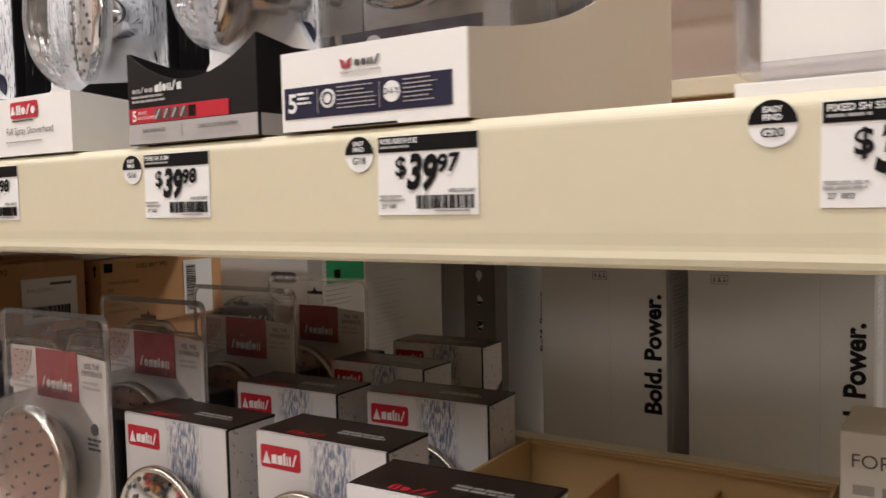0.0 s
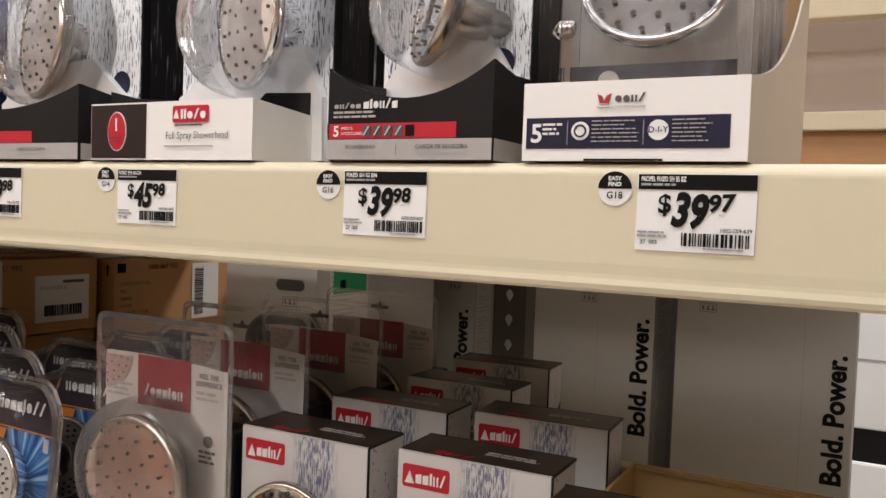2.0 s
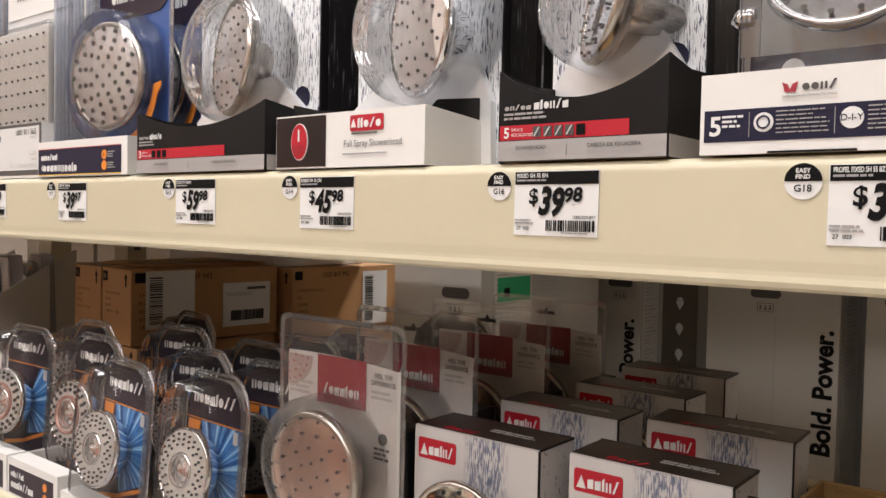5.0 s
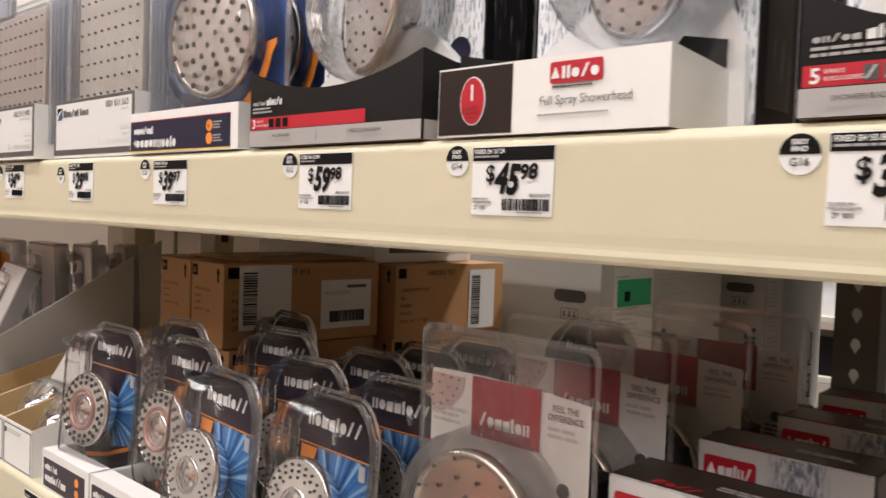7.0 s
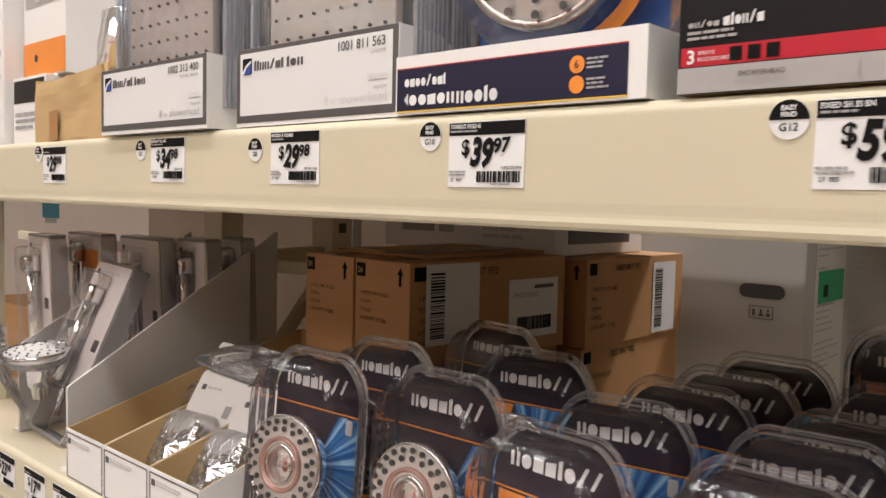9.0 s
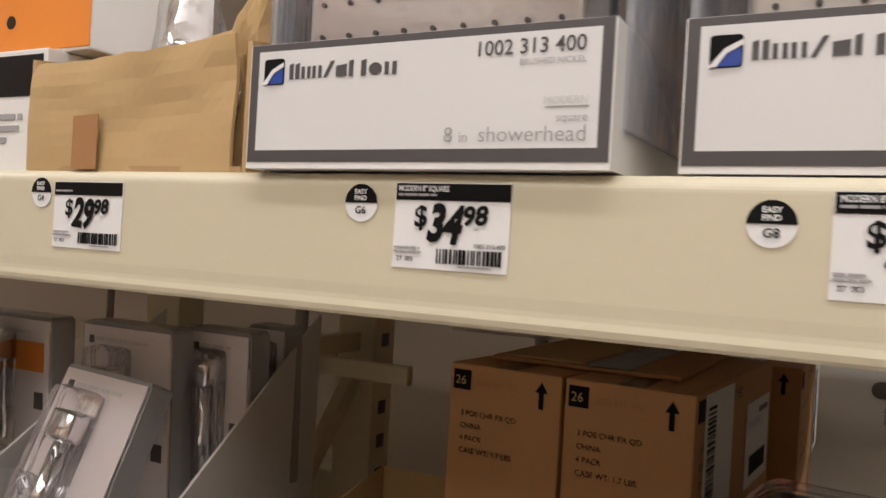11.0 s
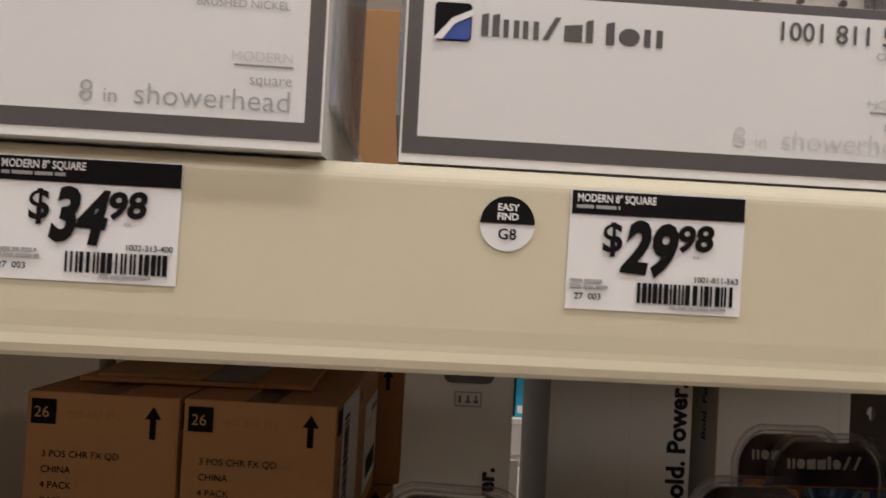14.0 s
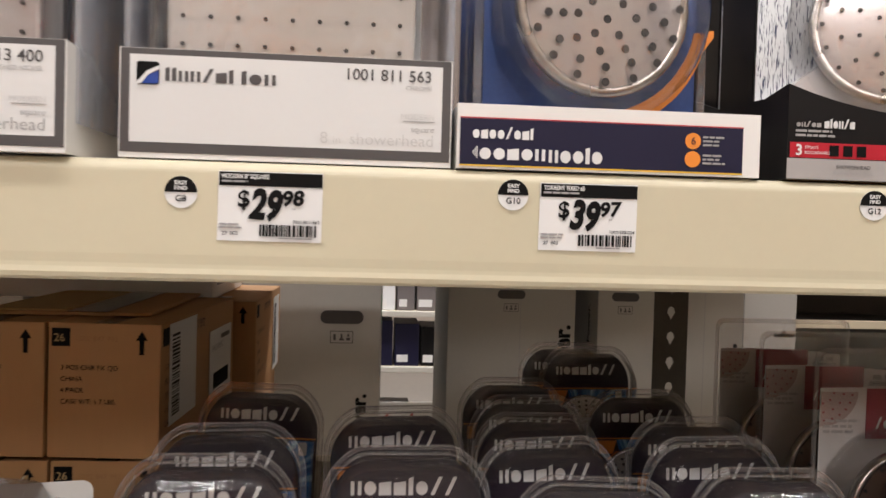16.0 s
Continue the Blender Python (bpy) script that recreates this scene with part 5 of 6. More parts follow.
HOOKS = ((-2.295, 0.555, 0.098, 0.27, False), (-2.336, 0.645, 0.145, 0.22, True), (-2.172, 0.675, 0.148, 0.30, False), (-2.057, 0.725, 0.100, 0.25, False), (-2.035, 0.805, 0.062, 0.20, False))
for x, y, ww, hh, o in HOOKS:
    hinged_pack("hanging_pack", "grey-rimmed clear pack with chrome fittings, hung from a rail", pose(x, y, 1.345 - hh, 2, 0, 0), ww, hh, "packs hung on the rail", orange=o)
rail = thing("hang_rail", "cream steel rail on which packs hang", "rail")
part("bar", box(-3.3, -1.86, 0.90, 0.915, 1.275, 1.30, 0.003), CREAM, rail)
ticket = thing("shelf_ticket", "small blue and white shelf ticket", "ticket", (-2.362, 0.60, 1.362))
part("paper", box(0.01, 0.062, 0, 0.001, 0, 0.045), PAPER, ticket)
part("blue_band", box(0, 0.078, -0.0012, -0.0004, 0.010, 0.0448), CYAN, ticket, "bright blue upper band")

# sloping dividers between the hung packs and the trays
divider = thing("divider", "sloping grey-white sheet divider standing on the shelf", "divider", (-1.885, 0, 0))
divider.matrix_world = pose(-1.872, 0.435, 0, 0, 0, 15.2)
part("sheet", side_slab([(0, LOW), (0.476, LOW), (0.476, 1.356), (0, 1.142)], 0, 0.003), DIVIDER_SHEET, divider)
part("foot_fold", box(-0.022, -0.0005, 0.005, 0.47, LOW, LOW + 0.002), DIVIDER_SHEET, divider)
divider = thing("divider", "sloping grey-white sheet divider standing on the shelf", "divider", (-2.20, 0, 0))
divider.matrix_world = pose(-2.132, 0.465, 0, 0, 0, 15.2)
part("sheet", side_slab([(0, LOW), (0.40, LOW), (0.40, 1.345), (0, 1.165)], 0, 0.003), DIVIDER_SHEET, divider)
part("foot_fold", box(-0.022, -0.0005, 0.005, 0.39, LOW, LOW + 0.002), DIVIDER_SHEET, divider)
kb = thing("cardboard_box", "low open kraft cardboard box behind the divider", "box", (-2.75, 0.62, LOW))
part("body", box(0, 0.36, 0, 0.16, 0, 0.16, 0.002), KRAFT, kb)


def red_square_pack(x, y):
    """Tall square clamshell: white card, deep red square, large nickel head."""
    ob = thing("shower_head_pack", "tall clear clamshell, white card, red square, nickel shower head", "shower head pack", (x, y, LOW + 0.002), "tall red and white packs")
    w, h = 0.2, 0.318
    o = rounded(0, w, 0, h, 0.012)
    part("shell_rim", rim(o, 0.007, 0.002, 0.005), SHELL_EDGE, ob)
    sheet = bmesh.new()
    sheet.faces.new([sheet.verts.new((x1 * 0.93 + w * 0.035, 0.0, z * 0.95 + 0.01)) for x1, z in o])
    part("shell_front", sheet, SHELL, ob)
    part("hang_hole", slab([(0.085, 0.292), (0.115, 0.292), (0.115, 0.297), (0.104, 0.297), (0.1, 0.303), (0.096, 0.297), (0.085, 0.297)], 0.0008, 0.0016), RUBBER, ob)
    n = 10
    curve = [(0.010 + 0.18 * i / n, 0.269 + 0.008 * math.sin(math.pi * (0.2 + 0.6 * i / n)) - 0.006 * i / n) for i in range(n, -1, -1)]
    part("card", slab([(0.010, 0.012), (0.190, 0.012)] + curve, 0.0075, 0.0085), WHITE_CARD, ob, "white printed card")
    print_patch("red_square", 0.062, 0.140, 0.219, 0.274, DEEP_RED, ob, 0.0060, "deep red square")
    word_bars(0.072, 0.130, 0.230, 0.243, 7, PAPER, ob, 0.0052, seed=91)
    lettering("FEEL THE", 0.166, 0.258, 0.0055, DARK_GREY, ob, 0.0062, "CENTER", 0.02, 0.85)
    lettering("DIFFERENCE", 0.166, 0.250, 0.0055, DARK_GREY, ob, 0.0062, "CENTER", 0.02, 0.85)
    line_bars(0.148, 0.184, 0.244, 0.232, 2, FAINT_INK, ob, 0.0062, seed=92)
    line_bars(0.014, 0.056, 0.240, 0.222, 3, FAINT_INK, ob, 0.0062, seed=93)
    disc_patch("badge", 0.166, 0.192, 0.0065, DARK_GREY, ob, 0.0062)
    line_bars(0.153, 0.180, 0.182, 0.166, 3, DARK_GREY, ob, 0.0062, seed=94)
    corner = [(0.0105, 0.270)] + [(0.0105 + 0.042 * math.cos(radians(a)), 0.270 + 0.038 * math.sin(radians(a))) for a in range(-90, 1, 10)]
    part("picture", slab(corner, 0.0064, 0.0069), PINK_PRINT, ob, "pinkish picture of a nozzle plate")
    dots = bmesh.new()
    for r, n in ((0.014, 3), (0.025, 4), (0.035, 6)):
        for i in range(n):
            a = radians(-84 + 78 * i / (n - 1))
            panel(dots, 0.0105 + r * math.cos(a) - 0.0010, 0.0105 + r * math.cos(a) + 0.0010, 0.270 + r * 0.9 * math.sin(a) - 0.001, 0.270 + r * 0.9 * math.sin(a) + 0.001, 0.0058)
    part("picture_dot", dots, DEEP_RED, ob)
    shower_head(ob, 0.069, pose(0.094, -0.030, 0.148), [(0.062, 14, 0), (0.046, 12, 0.5), (0.030, 8, 0), (0.014, 5, 0)], 0.0019, NICKEL, ROSY_SHEEN_FACE, depth=0.036, neck=False)
    part("blister", blister([(0.094 + 0.080 * math.cos(a * math.pi / 18), 0.155 + 0.080 * math.sin(a * math.pi / 18)) for a in range(36)], 0.0065, -0.042, 0.006), BUBBLE, ob)
    part("dark_back", box(0.10, 0.196, 0.012, 0.050, 0.012, 0.205, 0.004), BLACK_CARD, ob, "dark moulded back")
    return ob


for k, (x, y) in enumerate(((-0.763, 0.512), (-0.766, 0.645), (-0.756, 0.790), (-0.750, 0.935))):
    red_square_pack(x, y)


def red_plate_box(x, y, turn=0.0):
    """White carton with a red plate, streaks, dark top, and a head in a cut-out."""
    ob = thing("boxed_shower_head", "small white carton with red plate, streaked print and dark top", "boxed shower head", (x, y, LOW + 0.001), "small cartons with red plates", rz=turn)
    w, d, h = 0.156, 0.064, 0.2155
    part("carton", box(0, w, 0.0008, d, 0, h, 0.0008), SPECKS, ob)
    part("front_card", slab([(0.0005, 0.0), (w - 0.0005, 0.0), (w - 0.0005, h - 0.001), (0.0005, h - 0.001)], -0.0006, 0.0004), STREAK_BAND, ob, "white front with streaks")
    part("top", box(0.001, w - 0.001, 0.002, d - 0.001, h + 0.0002, h + 0.0009), BROWN_CARD, ob, "dark brown top")
    word_bars(0.035, 0.075, 0, 0.010, 5, RED, ob, 0, seed=100).matrix_local = pose(0, 0.004, h + 0.0016, -90)
    part("red_plate", slab(rounded(0.006, 0.056, h - 0.034, h - 0.012, 0.003), -0.0013, -0.0008), RED, ob, "red maker's plate")
    part("plate_mark", slab([(0.009, h - 0.030), (0.019, h - 0.030), (0.014, h - 0.018)], -0.0020, -0.0015), PAPER, ob)
    word_bars(0.020, 0.053, h - 0.029, h - 0.017, 5, PAPER, ob, -0.0020, seed=101)
    part("side_plate", box(w + 0.0009, w + 0.0014, 0.010, 0.056, h - 0.105, h - 0.078), RED, ob)
    part("side_foot", side_slab([(0.001, 0.002), (d - 0.001, 0.002), (d - 0.001, h - 0.060), (d * 0.5, h - 0.080), (0.001, h - 0.095)], w + 0.0002, w + 0.0008), BLACK_CARD, ob, "black lower side print")
    part("edge_line", box(w - 0.0012, w + 0.0006, -0.0009, 0.0012, 0.001, h), BLACK_CARD, ob, "dark worn corner edge")
    part("top_edge", box(w - 0.0010, w + 0.0007, 0.0014, d, h - 0.0012, h + 0.0011), BLACK_CARD, ob)
    part("top_edge", box(0, w, d - 0.0012, d + 0.0006, h - 0.0012, h + 0.0011), BLACK_CARD, ob)
    line_bars(0.080, 0.148, 0.030, 0.018, 2, GREY_INK, ob, 0, seed=102).matrix_local = pose(0, 0.004, h + 0.0016, -90)
    shower_head(ob, 0.062, pose(0.076, -0.022, h - 0.104), [(0.052, 16, 0), (0.040, 12, 0.5), (0.026, 8, 0), (0.012, 5, 0)], 0.0027, NICKEL, CHROME, depth=0.020, neck=False)
    return ob


PLATES = ((-0.560, 0.530, 0), (-0.560, 0.690, 1), (-0.548, 0.852, -1), (-0.560, 1.012, 3), (-0.381, 0.546, 0.5), (-0.384, 0.722, 2.5))
first = None
for x, y, tn in PLATES:
    if first is None:
        first = red_plate_box(x, y, tn)
    else:
        copy_thing(first, pose(x, y, LOW + 0.001, 0, 0, tn))
copy_thing(first, pose(-0.207, 0.470, LOW + 0.001, 0, 0, 2))

# open kraft tray with clear capped bottles at the right end of the lower shelf
open_kraft = thing("kraft_tray", "open kraft cardboard tray with dividers and clear bottles", "tray", (-0.222, 0.575, LOW))
TW, TD, TH = 0.318, 0.235, 0.163
part("tray_floor", box(0, TW, 0, TD, 0, 0.003), KRAFT_IN, open_kraft)
for y0 in (0.0, TD - 0.004):
    part("long_wall", box(0, TW, y0, y0 + 0.004, 0.0031, TH, 0.0008), KRAFT_PALE, open_kraft)
for x0 in (0.0, TW - 0.004):
    part("end_wall", box(x0, x0 + 0.004, 0.0042, TD - 0.0042, 0.0031, TH, 0.0008), KRAFT_PALE, open_kraft)
for x0 in (0.104, 0.210):
    part("divider", box(x0, x0 + 0.003, 0.0042, TD - 0.0042, 0.0031, TH - 0.022, 0.0006), KRAFT, open_kraft)
part("fold", box(0.006, TW - 0.006, TD - 0.012, TD - 0.0042, TH - 0.004, TH - 0.002), KRAFT_PALE, open_kraft, "folded pale rim")
for bx, by in ((-0.170, 0.735), (-0.066, 0.730), (0.040, 0.725)):
    bottle = thing("clear_bottle", "small clear plastic bottle with a metal cap in a kraft tray", "bottle", (bx, by, LOW + 0.0032), "bottles in the kraft tray")
    glass = lathe([(0, 0), (0.030, 0.0), (0.032, 0.01), (0.032, 0.075), (0.024, 0.092), (0.011, 0.100), (0.011, 0.112), (0, 0.112)], 24)
    part("body", move(glass, Matrix.Rotation(radians(90), 4, "X") @ Matrix.Diagonal((1, 1, -1, 1))), HAZE, bottle, smooth=True)
    cap = lathe([(0, 0.1125), (0.013, 0.1125), (0.014, 0.115), (0.014, 0.128), (0.012, 0.131), (0, 0.131)], 20)
    part("cap", move(cap, Matrix.Rotation(radians(90), 4, "X") @ Matrix.Diagonal((1, 1, -1, 1))), CHROME, bottle, "metal cap", smooth=True)
wb = thing("white_carton", "small white carton with grey lettering", "carton", (0.104, 0.75, LOW))
part("body", box(0, 0.14, 0, 0.10, 0, 0.230, 0.0015), GREY_CARD, wb)
lettering("FOR", 0.008, 0.200, 0.012, DARK_GREY, wb, -0.0006)
line_bars(0.01, 0.12, 0.185, 0.10, 5, GREY_INK, wb, -0.0006, seed=141)


def kraft_case(x, y, z, label_side, big, turn=0.0):
    """Kraft shipping case with black stencilled print and white labels."""
    ob = thing("shipping_case", "brown kraft shipping case with black stencil print and white labels", "case", (x, y, z), "stacked shipping cases", rz=turn)
    w, d, h = 0.123, 0.345, 0.150
    part("case", box(0, w, 0, d, 0, h, 0.0015), KRAFT, ob)
    part("print_square", box(0.004, 0.024, -0.0008, -0.0002, h - 0.026, h - 0.006), BLACK_INK, ob)
    lettering("26", 0.0065, h - 0.0205, 0.009, KRAFT_PALE, ob, -0.0014)
    part("arrow", slab([(0.100, h - 0.034), (0.105, h - 0.034), (0.105, h - 0.018), (0.109, h - 0.018), (0.1025, h - 0.008), (0.096, h - 0.018), (0.100, h - 0.018)], -0.0008, -0.0002), BLACK_INK, ob)
    for i, s in enumerate(("3 POS CHR FX QD", "CHINA", "4 PACK", "CASE WT: 1.7 LBS.")):
        lettering(s, 0.014, h - 0.052 - 0.0125 * i, 0.0055, BLACK_INK, ob, -0.0008)
    lettering("1002 847 992", 0.03, h - 0.020, 0.006, TAPE, ob, -0.0008)
    # right-hand side
    sx = w + 0.0008
    part("side_square", box(w + 0.0002, w + 0.0008, 0.008, 0.03, h - 0.026, h - 0.006), BLACK_INK, ob)
    for i, s in enumerate(("3 POS CHR FX QD", "PO:", "CHINA", "4 PACK", "CASE WT: 1.7 LBS")):
        lettering(s, sx, h - 0.054 - 0.016 * i, 0.0072, BLACK_INK, ob, 0.012 + 0.004, facing=90)
    lettering("1002 847 992", sx, h - 0.022, 0.0115, BLACK_INK, ob, 0.090, facing=90)
    part("tape", box(w * 0.4, w * 0.6, -0.0005, d * 0.25, h + 0.0003, h + 0.0008), BUBBLE, ob)
    if label_side:
        for y0, y1, z0, z1 in label_side:
            lab = part("white_label", box(w + 0.001, w + 0.0016, y0, y1, z0, z1), PAPER, ob)
            bm, r, zz = bmesh.new(), random.Random(7), z0 + 0.01
            tall = (y1 - y0) < 0.12
            if tall:
                while zz < z1 - 0.012:
                    t = r.choice((0.001, 0.002, 0.003))
                    add_box(bm, w + 0.0018, w + 0.0022, y0 + 0.008, y0 + 0.036, zz, zz + t)
                    zz += t + r.choice((0.0015, 0.0025))
            else:
                yy = y0 + 0.02
                while yy < y1 - 0.02:
                    t = r.choice((0.0015, 0.003, 0.004))
                    add_box(bm, w + 0.0018, w + 0.0022, yy, yy + t, z0 + 0.012, z0 + 0.034)
                    yy += t + r.choice((0.001, 0.002))
            tagged(part("bar_code", bm, BLACK_INK, lab), kind="stuff")
            if not tall:
                lettering("B462000HC", w + 0.0018, z0 + 0.065, 0.009, GREY_INK, lab, y0 + 0.01, facing=90)
                line = bmesh.new()
                add_box(line, w + 0.0018, w + 0.0022, y0 + 0.06, y1 - 0.012, z1 - 0.016, z1 - 0.010)
                part("small_print", line, DARK_GREY, lab)
    return ob


kraft_case(-1.722, 0.752, 1.187, None, False, -4)
kraft_case(-1.596, 0.745, 1.187, ((0.030, 0.138, 0.030, 0.147), (0.205, 0.325, 0.022, 0.116)), True, -4)
kraft_case(-1.540, 1.098, 1.180, ((0.225, 0.312, 0.005, 0.137),), True)
kraft_case(-1.666, 1.10, 1.180, None, False)
for x in (-1.719, -1.593):
    kraft_case(x, 0.748, 1.032, None, False)
    kraft_case(x + 0.045, 1.10, 1.028, None, False)
pallet = thing("case_base", "flat kraft sheet under the stacked cases", "sheet", (-1.73, 0.74, LOW))
part("sheet", box(0, 0.265, 0, 0.34, 0, 0.0165), KRAFT, pallet)
printed = thing("printed_carton", "white carton with dark script print, lying on shipping cases", "carton", (-1.905, 1.10, 1.3315))
part("body", box(0, 0.42, 0, 0.30, 0, 0.085, 0.002), WHITE_CARD, printed)
line_bars(0.05, 0.24, 0.06, 0.025, 1, GREY_INK, printed, -0.001, seed=131, fill=0.8)
line_bars(0.26, 0.40, 0.06, 0.02, 3, FAINT_INK, printed, -0.001, seed=132)
part("side_print", box(0.4203, 0.4209, 0.04, 0.25, 0.02, 0.06), DARK_GREY, printed)
slips = thing("flat_carton", "flat folded kraft carton lying on the shipping cases", "carton", (-1.70, 0.80, 1.3385))
part("body", box(0, 0.20, 0, 0.29, 0, 0.004, 0.001), KRAFT, slips)
part("flap", box(0.012, 0.10, 0.01, 0.27, 0.0042, 0.0062), KRAFT_PALE, slips)
part("clear_tape", box(0.104, 0.150, 0.0, 0.289, 0.0042, 0.0050), HAZE, slips, "strip of clear tape")


def handling_mark(x, z, parent):
    """A small framed row of handling pictures."""
    bm = bmesh.new()
    for q in ((-0.024, 0.024, -0.0130, -0.0115), (-0.024, 0.024, 0.0115, 0.0130), (-0.024, -0.0225, -0.0115, 0.0115), (0.0225, 0.024, -0.0115, 0.0115),
              (-0.017, -0.012, -0.007, 0.006), (-0.005, 0.005, -0.007, -0.003), (-0.002, 0.002, -0.003, 0.007), (0.010, 0.018, -0.007, -0.001), (0.012, 0.016, 0.001, 0.007)):
        panel(bm, x + q[0], x + q[1], z + q[2], z + q[3], -0.001)
    return tagged(part("handling_mark", bm, DARK_GREY, parent), kind="stuff")


def big_carton(x0, x1, y, z0, z1, depth, hole=None, body=None, words=None, side_print=None, crease=None, sticker=False, side_words=None):
    ob = thing("large_carton", "tall grey-white shipping carton with black print", "carton", (x0, y, z0), "tall cartons in the next rack")
    w, h = x1 - x0, z1 - z0
    part("body", box(0, w, 0, depth, 0, h, 0.003), body or CARTON, ob)
    if side_words:
        lettering("Bold. Power.", side_words[0], side_words[2] - z0, 0.034, BLACK_INK, ob, side_words[1], "RIGHT", 0.03, 0.97, turn=-90, facing=side_words[3])
    part("tape", box(w * 0.42, w * 0.58, 0.002, depth - 0.002, h + 0.0003, h + 0.0008), TAPE, ob)
    if hole:
        hx, hz = hole
        part("hand_hole", slab(rounded(hx - 0.045 - x0, hx + 0.045 - x0, hz - 0.014 - z0, hz + 0.014 - z0, 0.0139), -0.0015, -0.0005), RUBBER, ob, "dark hand hole")
        handling_mark(hx - x0, hz - 0.042 - z0, ob)
    if words:
        wx, wz, hgt = words
        lettering("Bold. Power.", wx - x0, wz - z0, hgt, BLACK_INK, ob, -0.001, "RIGHT", 0.055, 0.97, turn=-90)
    if crease:
        part("crease", box(crease - x0, crease - x0 + 0.002, -0.0006, -0.0001, 0.0, h), GREY_INK, ob)
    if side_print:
        # Paler strip under the print: the lit look of this side, as colour.
        part("lit_side_strip", box(w + 0.0003, w + 0.0009, *side_print, 0.1, h - 0.03), CARTON_SIDE, ob)
        bm, r = bmesh.new(), random.Random(8)
        for i in range(34):
            z = h - 0.06 - i * 0.0125
            if i % 6 == 5:
                continue
            wide = side_print[1] - side_print[0]
            for a in (side_print[0] + 0.008, side_print[1] + 0.035):
                add_box(bm, w + 0.001, w + 0.0014, a, a + wide * r.uniform(0.4, 0.85), z, z + 0.0032)
        tagged(part("small_print", bm, GREY_INK, ob), kind="stuff")
    if sticker:
        part("green_sticker", box(w + 0.0014, w + 0.002, 0.070, 0.225, 1.236 - z0, 1.300 - z0), GREEN, ob)
        part("sticker_tab", box(w + 0.0014, w + 0.002, 0.12, 0.18, 1.3005 - z0, 1.335 - z0), CARTON_SIDE, ob)
        part("sticker_mark", box(w + 0.0021, w + 0.0025, 0.10, 0.125, 1.248 - z0, 1.272 - z0), BLACK_INK, ob)
    return ob


# Left cartons: shade of the deep gap is put into a darker kraft colour.
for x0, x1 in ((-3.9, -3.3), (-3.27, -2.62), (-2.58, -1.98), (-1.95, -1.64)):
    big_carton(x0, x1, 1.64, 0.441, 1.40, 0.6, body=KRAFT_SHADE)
big_carton(-1.62, -1.216, 1.545, 0.441, 1.44, 0.62, hole=(-1.298, 1.259), words=(-1.245, 1.097, 0.030), side_print=(0.055, 0.235), sticker=True)
big_carton(-1.83, -1.197, 2.43, 0.441, 1.45, 0.5, hole=(-1.275, 1.245), words=(-1.222, 1.125, 0.048), side_print=(0.015, 0.135), side_words=(0.6345, 0.42, 1.10, 90))
big_carton(-0.988, -0.575, 2.41, 0.441, 1.45, 0.5, hole=(-0.785, 1.245), words=(-0.592, 1.150, 0.052), side_print=(0.055, 0.235), crease=-0.755)
big_carton(-0.505, -0.018, 2.395, 0.441, 1.45, 0.5, hole=(-0.415, 1.245), words=(-0.040, 1.100, 0.052), side_print=(0.055, 0.235), crease=-0.150, side_words=(-0.0015, 0.085, 1.215, -90))
wh = thing("white_appliance", "white boxed appliance with a black band, standing on the floor", "appliance", (-0.07, 4.0, 0))
part("body", box(0, 0.75, 0, 0.65, 0.55, 1.7, 0.012), SKIN_PLASTIC, wh)
part("band", box(0.01, 0.74, 0.01, 0.64, 0.40, 0.5495, 0.004), BLACK_CARD, wh, "black band")
part("base", box(0, 0.75, 0, 0.65, 0, 0.3995, 0.012), SKIN_PLASTIC, wh)
part("seam", box(0.002, 0.748, -0.002, -0.0005, 0.86, 0.868), GREY_INK, wh)
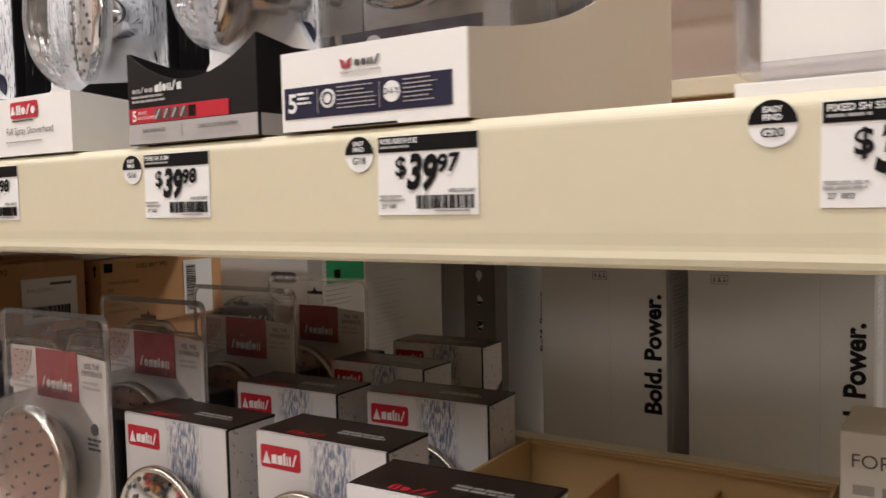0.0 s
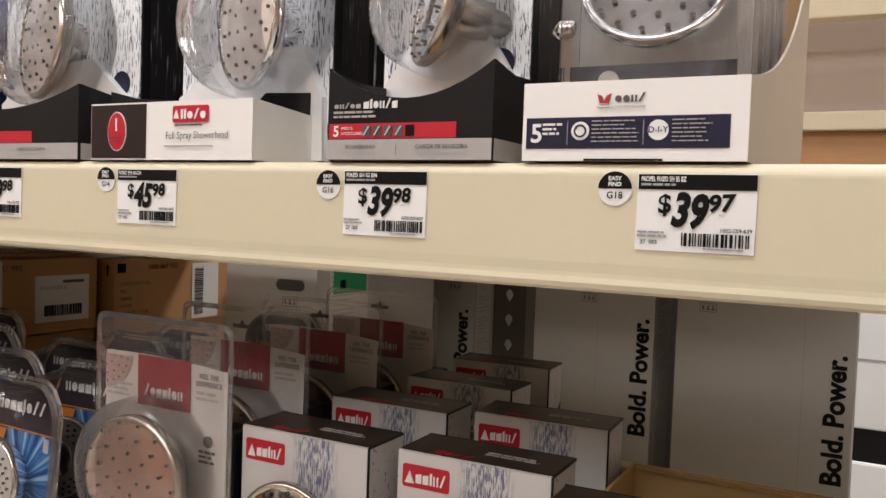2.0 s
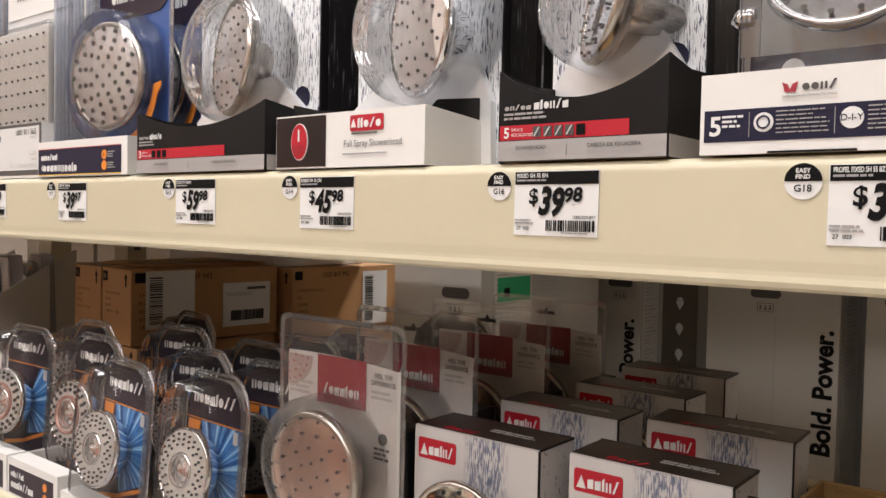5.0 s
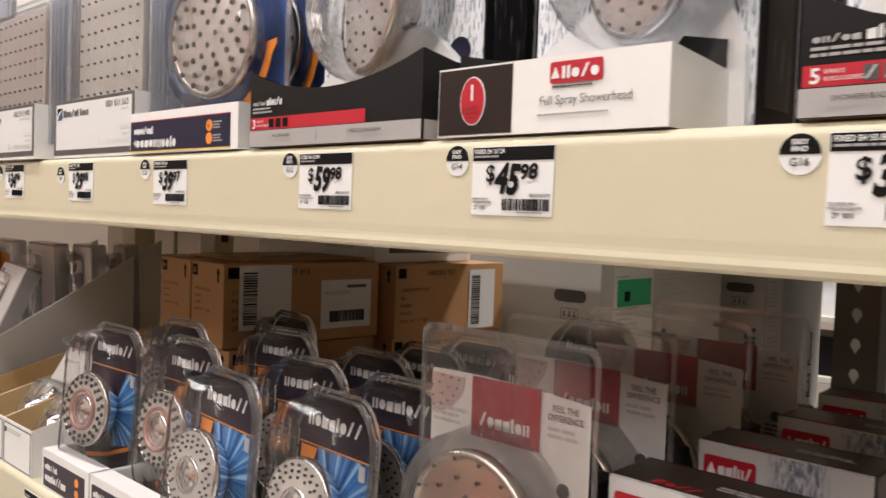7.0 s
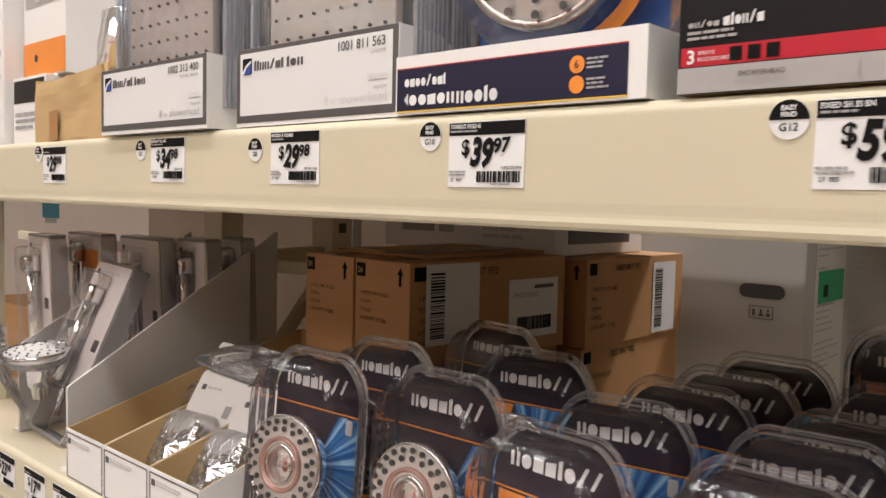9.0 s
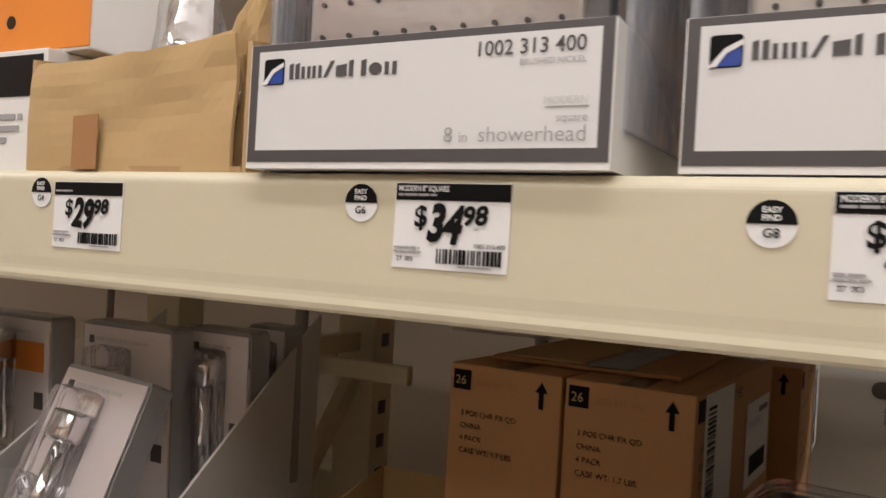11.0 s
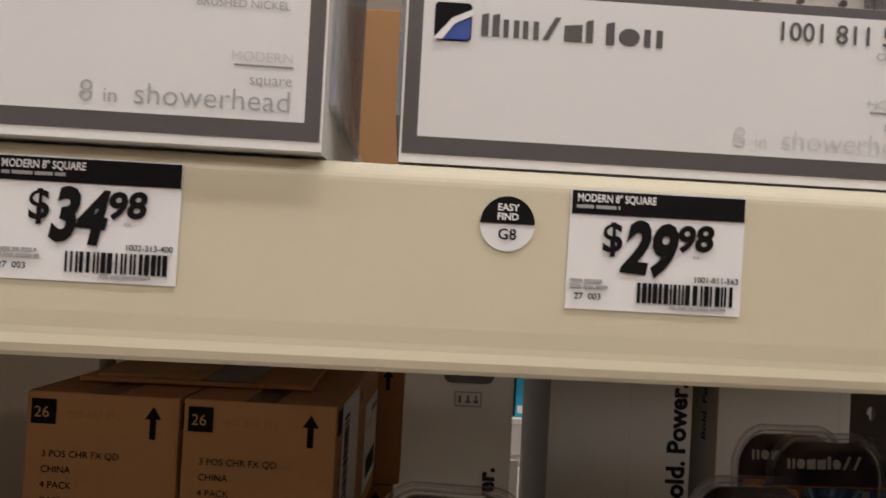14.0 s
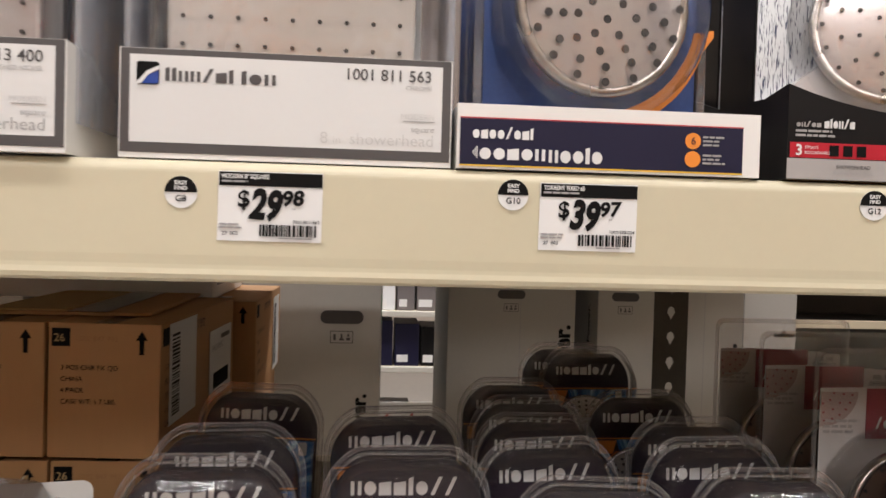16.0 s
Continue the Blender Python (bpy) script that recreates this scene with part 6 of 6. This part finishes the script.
# next aisle, seen through the gap
far = thing("far_rack", "rack of the next aisle with dark boxed goods", "rack", (-2.4, 4.2, 0))
for x in (0.0, 1.05, 2.1):
    part("post", box(x, x + 0.07, 0, 0.07, 0, 2.4, 0.003), CREAM_DULL, far)
for z in (0.2, 0.65, 0.95, 1.25, 1.6):
    part("beam", box(0.07, 2.1, 0.0, 0.03, z + 0.02, z + 0.05, 0.003), CARTON_SIDE, far)
    part("deck", box(0.07, 2.1, 0.0305, 0.6, z + 0.03, z + 0.05), CREAM_DULL, far)
side_rack = thing("far_rack", "cream rack end of the next aisle with dark shelves and tickets", "rack", (0.66, 4.15, 0))
part("end_panel", box(0.16, 0.46, 0, 0.03, 0, 2.4, 0.003), CARTON, side_rack, "wide cream end panel")
for z in (0.5, 0.95, 1.285, 1.75):
    part("shelf", box(-0.10, 0.1595, 0.05, 0.6, z, z + 0.03), STEEL_DARK, side_rack)
    part("shelf", box(0.4605, 2.4, 0.05, 0.6, z, z + 0.03), STEEL_DARK, side_rack)
    part("shelf_edge", box(0.4605, 2.4, 0.03, 0.0495, z, z + 0.045, 0.002), CREAM_DULL, side_rack)
part("rear_panel", box(-0.10, 2.4, 0.605, 0.62, 0.0, 2.4), STEEL_DARK, side_rack, "dark shelf back")
for x, z in ((0.02, 1.262), (0.10, 1.195), (0.66, 1.19), (0.98, 1.20)):
    part("ticket", box(x, x + 0.075, 0.028, 0.0295, z, z + 0.042), PAPER, side_rack, "white shelf ticket")
    part("ticket_holder", box(x + 0.01, x + 0.065, 0.0297, 0.0495, z + 0.005, z + 0.12), STEEL_DARK, side_rack)
rnd = random.Random(3)
for z in (0.26, 0.71, 1.01, 1.31, 1.66):
    x = -2.3
    while x < -0.5:
        ww = rnd.uniform(0.10, 0.22)
        c = thing("dark_carton", "dark boxed goods on a far shelf", "carton", (x, 4.24, z - 0.009), "dark goods of the next aisle")
        part("body", box(0, ww - 0.012, 0, 0.3, 0, rnd.uniform(0.19, 0.255), 0.003), rnd.choice((BLACK_CARD, BLACK_CARD, GREY_PLASTIC, GREY_PLASTIC, NAVY, CYAN, FOIL)), c)
        part("label", box(0.01, ww * 0.5, -0.0008, -0.0002, 0.02, 0.06), PAPER, c)
        x += ww
sign = thing("aisle_sign", "white sign with a red mark", "sign", (-1.208, 3.20, 0.576))
part("board", box(0, 0.26, 0, 0.006, 0, 0.150, 0.001), WHITE_CARD, sign)
word_bars(0.03, 0.21, 0.045, 0.105, 5, RED, sign, -0.001, seed=121)
part("stand", box(0.10, 0.14, 0.007, 0.04, -0.576, 0.07), STEEL_DARK, sign)
